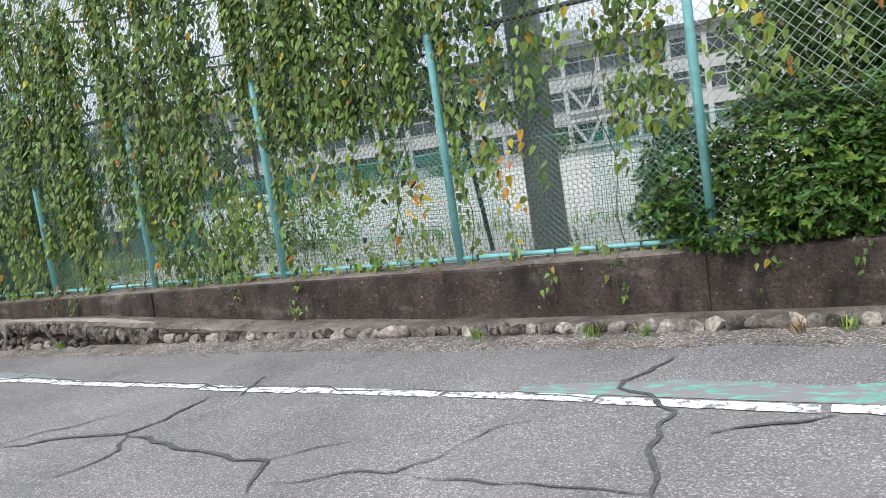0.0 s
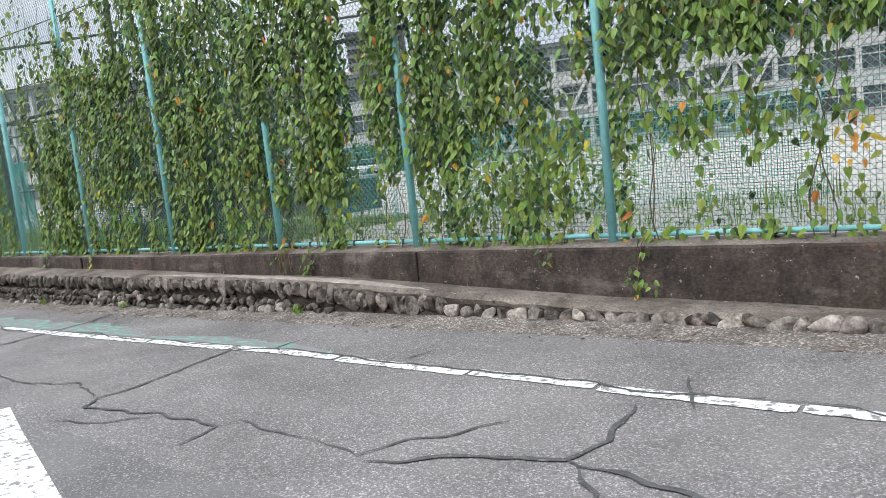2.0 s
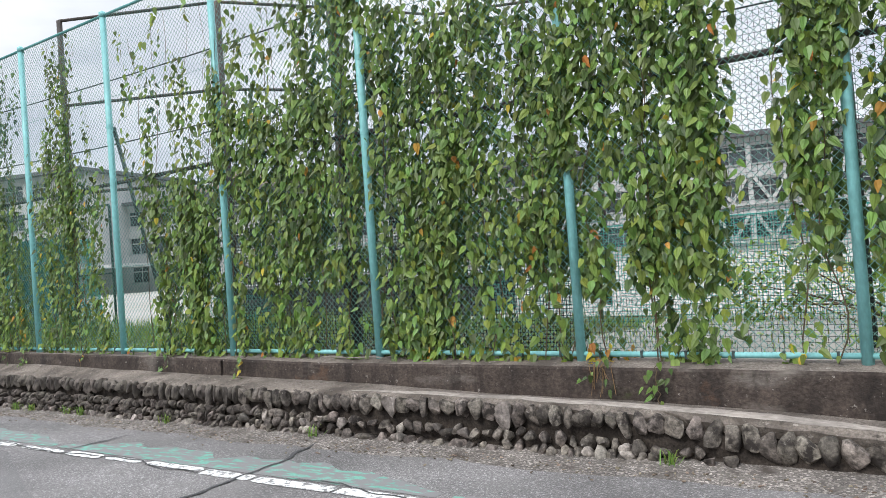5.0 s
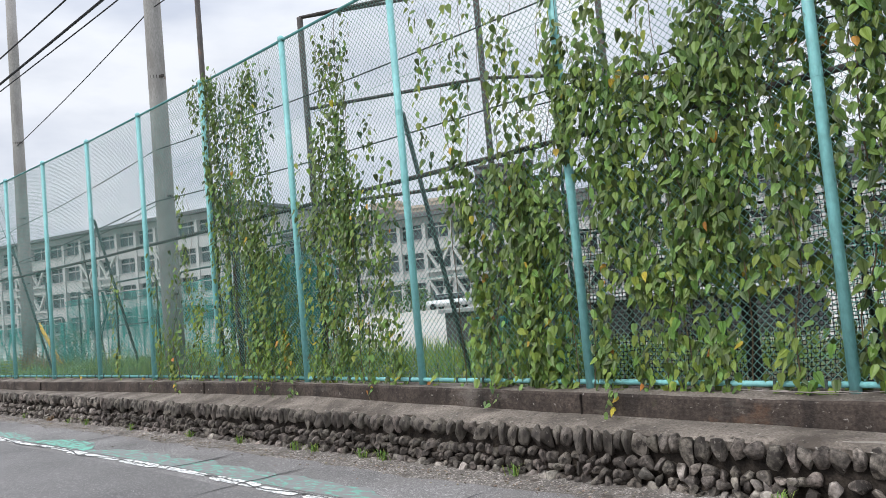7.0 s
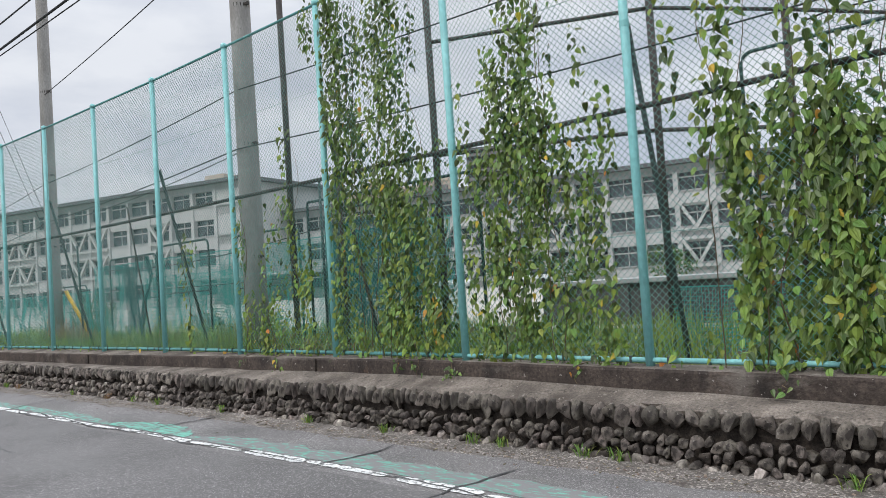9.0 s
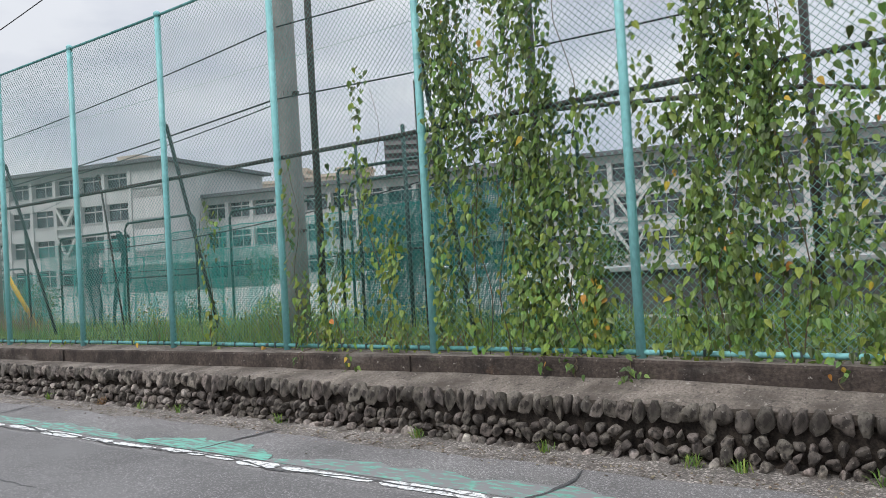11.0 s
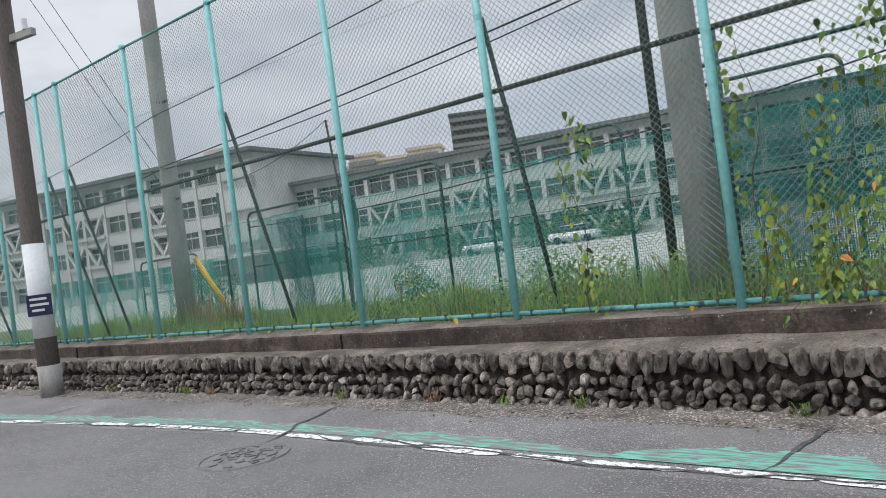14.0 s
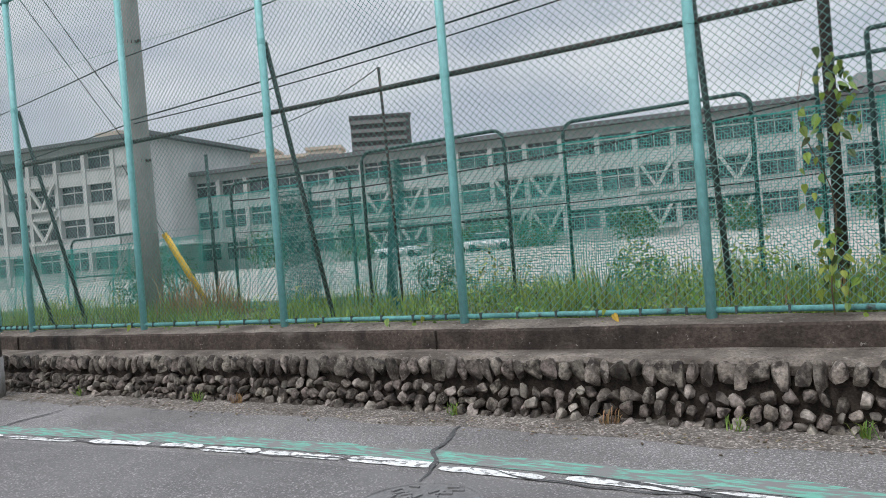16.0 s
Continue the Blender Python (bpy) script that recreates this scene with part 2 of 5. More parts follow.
LEAF_YOUNG = material("young_ivy_leaf", (0.2, 0.27, 0.05), 0.45, dark=0.85, light=1.2, scale=3, fine=25, bump=0, random_hue=0.025, random_value=0.35, island=True, translucent=0.3, spec=0.35)
LEAF_OLD = material("yellow_ivy_leaf", (0.55, 0.35, 0.06), 0.55, dark=0.8, light=1.2, scale=3, fine=25, bump=0, random_hue=0.05, random_value=0.35, island=True, translucent=0.35)
STEM = material("vine_stem", (0.10, 0.075, 0.045), 0.85, dark=0.7, light=1.3, scale=20, fine=60, bump=0.3)
SHRUB_TIP = material("young_azalea_leaf", (0.12, 0.2, 0.03), 0.4, dark=0.85, light=1.2, scale=3, fine=25, bump=0, random_hue=0.03, random_value=0.4, island=True, translucent=0.2)
SHRUB = material("azalea_leaf", (0.05, 0.108, 0.018), 0.38, dark=0.85, light=1.2, scale=3, fine=25, bump=0, random_hue=0.035, random_value=0.6, island=True, translucent=0.16)
GRASS = material("long_grass", (0.19, 0.285, 0.065), 0.6, dark=0.85, light=1.2, scale=1.2, fine=20, bump=0, random_hue=0.04, random_value=0.5, island=True, translucent=0.3)
DRY = material("dry_weed", (0.30, 0.19, 0.10), 0.8, dark=0.8, light=1.2, scale=2, fine=20, bump=0, random_hue=0.02, random_value=0.4, island=True, translucent=0.2)
IRON = material("cast_iron", (0.165, 0.162, 0.16), 0.75, metal=0.1, dark=0.8, light=1.2, scale=8, fine=70, bump=0.3)
SIGN_WHITE = material("white_sign_sheet", (0.66, 0.67, 0.68), 0.6, dark=0.93, light=1.05, scale=3, fine=20, bump=0.05)
SIGN_NAVY = material("navy_sign", (0.025, 0.03, 0.075), 0.5, bump=0)
SHED = material("dark_block_wall", (0.085, 0.088, 0.085), 0.9, dark=0.75, light=1.2, scale=1.2, fine=20, bump=0.3)
CAR_WHITE = material("white_car_paint", (0.72, 0.73, 0.74), 0.25, dark=0.97, light=1.02, bump=0, spec=0.6)
RUBBER = material("black_rubber", (0.02, 0.02, 0.02), 0.8, bump=0)


# ---- building blocks ----
def mesh_of(name, verts, faces, mats, smooth=False, indices=None):
    me = bpy.data.meshes.new(name)
    me.from_pydata([tuple(map(float, v)) for v in verts] if not isinstance(verts, np.ndarray) else verts.tolist(), [], faces if not isinstance(faces, np.ndarray) else faces.tolist())
    for mt in (mats if isinstance(mats, (list, tuple)) else [mats]):
        me.materials.append(mt)
    if indices is not None:
        me.polygons.foreach_set("material_index", indices)
    if smooth:
        me.polygons.foreach_set("use_smooth", [True] * len(me.polygons))
    me.update()
    return me


class Shape:
    """Collects boxes, tubes and sheets into one mesh."""

    def __init__(self):
        self.v, self.f = [], []

    def add(self, verts, faces):
        k = len(self.v)
        self.v += [tuple(p) for p in verts]
        self.f += [tuple(i + k for i in q) for q in faces]
        return self

    def box(self, x0, x1, y0, y1, z0, z1, m=None, bevel=0.0):
        if bevel:
            b = bmesh.new()
            bmesh.ops.create_cube(b, size=1, matrix=Matrix.Translation(((x0 + x1) / 2, (y0 + y1) / 2, (z0 + z1) / 2)) @ Matrix.Diagonal((x1 - x0, y1 - y0, z1 - z0, 1)))
            bmesh.ops.bevel(b, geom=b.edges[:], offset=bevel, segments=2, affect="EDGES")
            b.verts.index_update()
            vs, fs = [v.co.copy() for v in b.verts], [[v.index for v in q.verts] for q in b.faces]
            b.free()
        else:
            vs = [Vector((x, y, z)) for z in (z0, z1) for y in (y0, y1) for x in (x0, x1)]
            fs = [(0, 2, 3, 1), (4, 5, 7, 6), (0, 1, 5, 4), (2, 6, 7, 3), (0, 4, 6, 2), (1, 3, 7, 5)]
        return self.add([m @ v for v in vs] if m else vs, fs)

    def tube(self, points, radius, sides=8, cap=True, radii=None):
        pts = [Vector(p) for p in points]
        k, ring = len(self.v), []
        up = Vector((0, 0, 1))
        for i, p in enumerate(pts):
            d = (pts[min(i + 1, len(pts) - 1)] - pts[max(i - 1, 0)]).normalized()
            a = d.cross(up if abs(d.z) < 0.9 else Vector((1, 0, 0))).normalized()
            b = d.cross(a)
            r = radii[i] if radii else radius
            for j in range(sides):
                w = 2 * math.pi * j / sides
                ring.append(p + (a * math.cos(w) + b * math.sin(w)) * r)
        self.v += [tuple(p) for p in ring]
        for i in range(len(pts) - 1):
            for j in range(sides):
                q = (j + 1) % sides
                self.f.append((k + i * sides + j, k + i * sides + q, k + (i + 1) * sides + q, k + (i + 1) * sides + j))
        if cap:
            self.f.append(tuple(k + j for j in reversed(range(sides))))
            self.f.append(tuple(k + (len(pts) - 1) * sides + j for j in range(sides)))
        return self


def part(name, shape, mat, parent=None, label="", smooth=False):
    ob = new(name, mesh_of(name, shape.v, shape.f, mat, smooth))
    if parent:
        ob.parent = parent
    return tagged(ob, label)


def thing(name, label, category, group="", at=(0, 0, 0)):
    ob = new(name)
    ob.empty_display_size = 0.2
    ob.location = at
    return tagged(ob, label, category, group)


def along(x, table):
    """Linear between rows of (x, value), x falling."""
    xs, ys = [r[0] for r in table][::-1], [r[1] for r in table][::-1]
    return float(np.interp(x, xs, ys))


def road_z(x):
    return 0.13 + 0.0087 * x if x > -15 else 0.0


FENCE_Y = [(6, 5.95), (-2.9, 6.02), (-7, 6.03), (-11, 6.06), (-15, 6.12), (-18.9, 6.19), (-22.8, 6.2), (-26.8, 6.1), (-28.9, 6.02), (-36, 5.85), (-50, 5.4)]
KERB_Y = [(6, 5.1), (-1, 5.2), (-5, 5.42), (-11, 5.44), (-15, 5.57), (-21, 5.6), (-26, 5.57), (-30, 5.42), (-36, 5.15), (-50, 4.4)]
LEDGE_Z = [(6, 0.13), (-2.5, 0.14), (-3.8, 0.185), (-5, 0.215), (-6.5, 0.29), (-8, 0.37), (-9.5, 0.41), (-13, 0.42), (-22, 0.43), (-50, 0.42)]
LINE_Y = [(6, 3.3), (0.4, 3.72), (-1.4, 3.87), (-4, 4.02), (-7, 4.22), (-11.5, 4.31), (-14, 4.38), (-17, 4.43), (-20.5, 4.42), (-23.8, 4.41), (-25.5, 4.34), (-27.6, 4.1), (-31, 3.7), (-40, 2.4)]
fence_y = lambda x: along(x, FENCE_Y)
kerb_y = lambda x: along(x, KERB_Y)
ledge_z = lambda x: along(x, LEDGE_Z)
line_y = lambda x: along(x, LINE_Y)
# front edge of the wall's top, and how far the ledge rises or falls towards the wall
EDGE_Z = [(6, 0.6), (-9.5, 0.61), (-11.3, 0.602), (-15, 0.636), (-17, 0.648), (-21, 0.62), (-24, 0.598), (-50, 0.59)]
BACK_RISE = [(6, 0.0), (-7.5, -0.01), (-9.5, -0.04), (-11, 0.0), (-15, 0.04), (-16.5, 0.07), (-20, 0.03), (-24, -0.01), (-50, 0.0)]
face_y = lambda x: fence_y(x) - 0.18
WALL_TOP, YARD = 0.645, 0.55
FENCE_TOP = 4.74
XS = np.arange(6.0, -50.01, -0.5)


def loft(rows):
    """A sheet over rows of points of equal number."""
    s, w = Shape(), len(rows[0])
    s.v = [tuple(p) for r in rows for p in r]
    s.f = [(i * w + j, i * w + j + 1, (i + 1) * w + j + 1, (i + 1) * w + j) for i in range(len(rows) - 1) for j in range(w - 1)]
    return s


def setting(name, shape, mat, label, category, smooth=False):
    return tagged(part(name, shape, mat, None, label, smooth), "", category, "", "structure")


# ---- ground, road, wall ----
g = Shape()
g.add([(-900, -900, -0.25), (900, -900, -0.25), (900, 900, -0.25), (-900, 900, -0.25)], [(0, 1, 2, 3)])
setting("ground", g, SOIL, "bare earth reaching far beyond the street", "ground")
rows = [[(x, y, road_z(x) - 0.0 - 0.012 * max(0.0, 1.5 - y) * 0.3) for y in (-12, -8, -5, -3, -1, 0.5, 2, 3, 3.8, kerb_y(x) - 0.75, kerb_y(x) - 0.3, kerb_y(x) + 0.12)] for x in list(np.arange(40, 6, -4.0)) + list(XS) + list(np.arange(-55, -121, -5.0))]
road = setting("road", loft(rows), ASPHALT, "cracked grey asphalt road with bright aggregate", "road")
rows = [[(x, y, road_z(x) + h) for y, h in ((kerb_y(x) - 0.33 - 0.10 * noise.noise((x * 1.3, 0, 0)) - 0.05 * noise.noise((x * 6, 2, 0)), 0.001), (kerb_y(x) - 0.15, 0.009), (kerb_y(x) + 0.1, 0.03))] for x in np.arange(6, -50, -0.2)]
setting("gutter_dirt", loft(rows), ASPHALT_EDGE, "strip of dirt and grit along the kerb stones", "dirt")
# smoother lane surface on the walker's side
rows = []
for x in np.arange(-2.6, -50, -0.4):
    edge = along(x, [(-2.6, 1.7), (-3.7, 2.27), (-6, 2.33), (-8, 2.55), (-10, 2.9), (-12, 3.4), (-14, 4.25), (-50, 1.0)]) if x > -14 else line_y(x) - 0.14
    edge += 0.03 * noise.noise((x * 2, 3, 0))
    rows.append([(x, -9, road_z(x) + 0.004 - 0.012 * 3), (x, -3, road_z(x) + 0.0055 - 0.0036 * 4.5), (x, 0.5, road_z(x) + 0.0055 - 0.0036), (x, edge - 0.3, road_z(x) + 0.0055), (x, edge, road_z(x) + 0.0045)])
setting("road_patch", loft(rows), ASPHALT_NEW, "smoother darker asphalt resurfacing on the lane", "road")


def strip(points, width, lift, wobble=0.0, seed=0, plain=False):
    """A thin flat band over the road along plan points."""
    pts, rows = [], []
    for (x0, y0), (x1, y1) in zip(points, points[1:]):
        k = max(2, int(math.hypot(x1 - x0, y1 - y0) / 0.03))
        pts += [(x0 + (x1 - x0) * i / k, y0 + (y1 - y0) * i / k) for i in range(k)]
    pts.append(points[-1])
    for i, (x, y) in enumerate(pts):
        a, b = pts[max(i - 1, 0)], pts[min(i + 1, len(pts) - 1)]
        d = Vector((b[0] - a[0], b[1] - a[1], 0)).normalized()
        s = Vector((-d.y, d.x, 0))
        off = wobble * noise.noise((x * 5, y * 5, seed))
        taper = min(1.0, 0.25 + i / 12, 0.25 + (len(pts) - 1 - i) / 12)
        w = width if plain else width * taper * (0.9 + 0.5 * noise.noise((x * 9, y * 9, seed + 5)) + 0.4 * noise.noise((x * 31, y * 31, seed + 8)))
        p = Vector((x, y, road_z(x) + lift)) + s * off
        rows.append([p - s * w / 2, p + s * w / 2])
    return loft(rows)


# edge line, broken by wear into separate dashes of paint
pieces, x = Shape(), 5.5
random.seed(4)
while x > -44:
    length = random.uniform(0.5, 1.3) if x > -11 else random.uniform(0.35, 1.0)
    gap = random.uniform(0.02, 0.05) if x > -11 else random.uniform(0.02, 0.14)
    n = max(3, int(length / 0.05))
    k = len(pieces.v)
    width = 0.118 if x > -11 else random.uniform(0.07, 0.13)
    skew = random.uniform(-0.02, 0.02)
    for i in range(n + 1):
        u = x - length * i / n
        end = min(1.0, (0.85 if x > -11 else 0.45) + 6 * i / n, (0.85 if x > -11 else 0.45) + 6 * (n - i) / n)
        top = line_y(u) + skew + 0.5 * width * end + 0.016 * noise.noise((u * 12, 1, 0))
        low = line_y(u) + skew - 0.5 * width * end + 0.016 * noise.noise((u * 12, 7, 0))
        pieces.v += [(u, low, road_z(u) + 0.006), (u, top, road_z(u) + 0.006)]
    pieces.f += [(k + 2 * i, k + 2 * i + 1, k + 2 * i + 3, k + 2 * i + 2) for i in range(n)]
    x -= length + gap
setting("edge_line", pieces, WHITE_PAINT, "worn white edge line painted along the road", "road marking")
green = Shape()
for x0, x1, far in ((5, -1.6, 0.3), (-6.6, -9.2, 0.2), (-9.2, -13.6, 0.36), (-13.6, -19.3, 0.32)):
    rows = []
    for u in np.arange(x0, x1, -0.1):
        e = min(1.0, 0.2 + abs(u - x0), 0.2 + abs(u - x1))
        rows.append([(u, line_y(u) + 0.085, road_z(u) + 0.0035), (u, line_y(u) + 0.1 + far * e * (0.9 + 0.5 * noise.noise((u * 3, 2, 0))), road_z(u) + 0.0035)])
    sh = loft(rows)
    green.add(sh.v, sh.f)
setting("green_strip", green, GREEN_PAINT, "faded green safety strip beside the edge line", "road marking")
GREEN_SOLID = material("streaked_green_road_paint", (0.15, 0.38, 0.30), 0.8, dark=0.85, light=1.15, scale=8, fine=90, bump=0.2, stains=(0.2, 0.195, 0.19), stain_scale=20, stain_at=(0.44, 0.52), stretch=(0.3, 1.6, 1))
rows = [[(u, line_y(u) + 0.08, road_z(u) + 0.0035), (u, line_y(u) + 0.1 + 0.2 * min(1.0, 0.2 + abs(u + 21.1)) * (1 + 0.5 * noise.noise((u * 2.5, 2, 0))), road_z(u) + 0.0035)] for u in np.arange(-21.1, -44, -0.1)]
setting("green_band", loft(rows), GREEN_SOLID, "streaked green safety band beside the edge line", "road marking")
GREEN_FRESH = material("fresh_green_road_paint", (0.16, 0.42, 0.33), 0.8, dark=0.88, light=1.12, scale=6, fine=80, bump=0.2, stains=(0.18, 0.18, 0.175), stain_scale=11, stain_at=(0.46, 0.57), stretch=(0.4, 2.2, 1))
rows = [[(u, line_y(u) + 0.085, road_z(u) + 0.006), (u, line_y(u) + 0.12 + (0.30 + 0.12 * noise.noise((u * 9, 6, 0))) * math.sin(math.pi * min(1, max(0, (-19.3 - u) / 1.8))) ** 0.5, road_z(u) + 0.006)] for u in np.arange(-19.3, -21.1, -0.04)]
setting("green_patch", loft(rows), GREEN_FRESH, "brighter patch of green road paint", "road marking")
setting("lane_mark", strip([(-8.1, 2.45), (-7.4, 2.2), (-5.0, 1.38)], 0.3, 0.006, plain=True), WHITE_PAINT, "white painted bar slanting across the lane", "road marking")

# tar-sealed cracks
CRACKS = [
    ((-0.69, 4.67), (-0.75, 4.39), (-0.9, 4.17), (-0.89, 4.02), (-0.68, 3.92), (-0.5, 3.66), (-0.49, 3.39), (-0.47, 3.15), (-0.39, 2.91), (-0.31, 2.65)),
    ((-0.25, 3.39), (0.09, 3.54), (0.28, 3.64)),
    ((-3.98, 3.82), (-3.91, 3.32), (-4.0, 3.07), (-4.53, 2.92), (-4.86, 2.71)),
    ((-4.0, 3.07), (-3.63, 2.98), (-3.13, 2.85), (-2.48, 2.78), (-2.29, 2.42)),
    ((-4.0, 3.07), (-3.73, 2.79), (-3.73, 2.49), (-3.81, 2.34)),
    ((-2.23, 2.51), (-1.92, 2.7), (-1.62, 2.77), (-1.49, 2.93), (-1.45, 3.11)),
    ((-1.49, 2.71), (-1.21, 2.71), (-0.85, 2.72), (-0.31, 2.71)),
    ((-4.93, 2.76), (-4.83, 3.03), (-4.46, 3.38)),
    ((-3.68, 3.82), (-3.88, 4.32)),
    ((-7.18, 4.68), (-7.27, 4.29), (-7.63, 4.21), (-7.58, 3.73), (-7.47, 3.28), (-7.54, 2.94), (-7.41, 2.77), (-6.64, 2.87), (-6.09, 2.82), (-6.03, 2.5)),
    ((-5.79, 4.53), (-5.85, 4.26)),
    ((-11.03, 5.3), (-10.9, 4.88), (-10.84, 4.3), (-10.8, 3.6)),
    ((-6.09, 2.82), (-5.98, 2.94), (-5.68, 2.87), (-5.35, 2.88)),
    ((-16.92, 5.22), (-16.91, 4.82), (-17.0, 4.3)),
    ((-15.44, 5.04), (-15.5, 4.43), (-15.49, 3.9)),
    ((-20.1, 5.5), (-20.13, 5.03), (-20.18, 4.5)),
    ((-21.21, 3.18), (-20.92, 3.23), (-20.27, 3.28)),
    ((-24.43, 5.3), (-24.2, 4.66), (-24.09, 4.42), (-23.93, 4.11)),
    ((-28.69, 4.94), (-28.62, 4.6), (-28.55, 4.2)),
    ((-13.2, 5.0), (-13.25, 4.4)),
    ((-23.23, 4.49), (-22.2, 4.36)),
    ((-7.54, 2.94), (-8.1, 3.12), (-8.7, 2.98), (-9.4, 3.1)),
    ((-6.64, 2.87), (-6.9, 2.62), (-7.4, 2.5)),
    ((-1.45, 3.11), (-1.4, 3.35), (-1.2, 3.5)),
    ((-2.48, 2.78), (-2.3, 3.0), (-2.1, 3.1)),
    ((-5.35, 2.88), (-4.95, 2.78)),
]
cracks = thing("sealed_cracks", "dark tar lines sealing cracks in the asphalt", "road crack")
cracks["kind"] = "structure"
for i, c in enumerate(CRACKS):
    part("crack", strip(c, 0.016 if i in (5, 6, 12, 16, 21, 22, 23, 24, 25) else 0.024 if i in (7, 9, 4) else 0.036, 0.008, 0.05, i), TAR, cracks)
# sealed joint that runs along the edge line
def jagged(x0, x1, shift, seed):
    r, x, pts = random.Random(seed), x0, []
    while x > x1:
        pts.append((x, line_y(x) + shift + r.uniform(-0.06, 0.06)))
        x -= r.uniform(0.18, 0.7)
    return pts


for x0, x1, shift, width, seed in ((-0.9, -3.6, 0.05, 0.014, 1), (-3.4, -7.7, 0.03, 0.026, 2), (-7.9, -10.6, 0.05, 0.018, 3), (-11.2, -16.8, -0.02, 0.018, 4), (-17.2, -24.0, -0.03, 0.02, 5), (-24.3, -30.0, -0.02, 0.016, 6)):
    part("crack", strip(jagged(x0, x1, shift, seed), width, 0.0095, 0.03, 30 + seed), TAR, cracks)

# manhole cover
man = thing("manhole_cover", "round cast-iron manhole cover set in the asphalt", "manhole cover", at=(-23.75, 3.8, road_z(-23.7)))
ring, disc = Shape(), Shape()
ring.tube([(0.33 * math.cos(a), 0.33 * math.sin(a), 0.006) for a in np.linspace(0, 2 * math.pi, 49)], 0.012, 6, False)
disc.add([(0.32 * math.cos(a), 0.32 * math.sin(a), 0.008) for a in np.linspace(0, 2 * math.pi, 41)[:-1]], [tuple(range(40))])
part("rim", ring, IRON, man)
part("lid", disc, IRON, man)
random.seed(8)
for k in range(46):
    a, r = random.uniform(0, 6.3), 0.29 * math.sqrt(random.random())
    b = random.uniform(0, 3.14)
    rib = Shape().box(-0.03, 0.03, -0.009, 0.009, 0.008, 0.017, pose(r * math.cos(a), r * math.sin(a), 0, 0, 0, math.degrees(b)), 0)
    part("rib", rib, IRON, man)

# concrete wall under the fence, ledge in front of it
rows, ledge_rows, cap_rows = [], [], []
for x in np.arange(6, -50, -0.1):
    y, top = face_y(x), along(x, EDGE_Z) + 0.006 * noise.noise((x, 0, 3)) + 0.008 * noise.noise((x * 6, 2, 3))
    n1 = 0.006 * noise.noise((x * 2, 5, 0)) + 0.006 * noise.noise((x * 7, 9, 0))
    rows.append([(x, y - 0.02 + n1, 0.0), (x, y - 0.012 + n1, 0.3), (x, y + n1, top - 0.02), (x, y + 0.012 + n1, top)])
    cap_rows.append([(x, y + 0.012 + n1, top), (x, y + 0.1, 0.5 * (top + WALL_TOP - 0.012)), (x, y + 0.2, WALL_TOP - 0.012), (x, y + 0.31, WALL_TOP - 0.012), (x, y + 0.33, 0.2)])
    k = kerb_y(x)
    lz = ledge_z(x) + 0.012 * noise.noise((x * 1.7, 2, 0))
    back = lz + along(x, BACK_RISE)
    ledge_rows.append([(x, k + 0.12, lz - 0.10), (x, k + 0.10 + 0.05 * noise.noise((x * 5, 1, 0)), lz - 0.035 + 0.015 * noise.noise((x * 8, 3, 0))), (x, k + 0.15 + 0.05 * noise.noise((x * 5, 4, 0)), lz - 0.005), (x, k + 0.25, 0.75 * lz + 0.25 * back + 0.006), (x, y - 0.03, back + 0.012), (x, y + 0.03, back + 0.02)])
setting("wall_base", loft(rows), CONCRETE_DARK, "low dark concrete wall with mossy patches, carrying the fence", "wall")
setting("wall_top", loft(cap_rows), CONCRETE_LEDGE, "worn brownish top of the low concrete wall", "wall")
wall = bpy.data.objects["wall_base"]
for x in (-0.66, -6.9, -12.9, -19.0, -25.0, -31.0):
    y = face_y(x)
    part("joint", Shape().box(x - 0.003, x + 0.003, y - 0.024, y + 0.02, 0.1, along(x, EDGE_Z) - 0.01), MORTAR, wall)
setting("ledge", loft(ledge_rows), CONCRETE_LEDGE, "weathered concrete ledge on top of the kerb stones", "ledge")
LEDGE_PALE = material("pale_mortar_skim", (0.34, 0.3, 0.265), 0.9, dark=0.7, light=1.25, scale=3, fine=35, bump=0.5, stains=(0.2, 0.178, 0.158), stain_scale=4, stain_at=(0.5, 0.66), stretch=(0.5, 1, 1))
patch_rows = []
for x in np.arange(-6.6, -10.9, -0.05):
    e = min(1.0, (x + 10.9) / 1.5, (-6.6 - x) / 0.9) ** 0.7
    k, lz, y = kerb_y(x), ledge_z(x) + 0.012 * noise.noise((x * 1.7, 2, 0)), face_y(x) - 0.04
    a = k + 0.17 + 0.035 * noise.noise((x * 5, 3, 0))
    b = a + (y - a) * e * (0.85 + 0.25 * noise.noise((x * 4, 8, 0)) + 0.12 * noise.noise((x * 13, 2, 0)))
    b = max(a + 0.01, min(b, y))
    patch_rows.append([(x, a + (b - a) * u, lz + float(np.interp(a + (b - a) * u, (k + 0.12, k + 0.25, y), (-0.012, 0.006 + 0.25 * along(x, BACK_RISE), 0.012 + along(x, BACK_RISE)))) + 0.007 * math.sin(math.pi * min(1, u + 0.12)) ** 0.5) for u in (0, 0.12, 0.25, 0.4, 0.6, 0.8, 0.88)])
setting("ledge_patch", loft(patch_rows), LEDGE_PALE, "pale skim of mortar spread over the ledge", "ledge")
rows = []
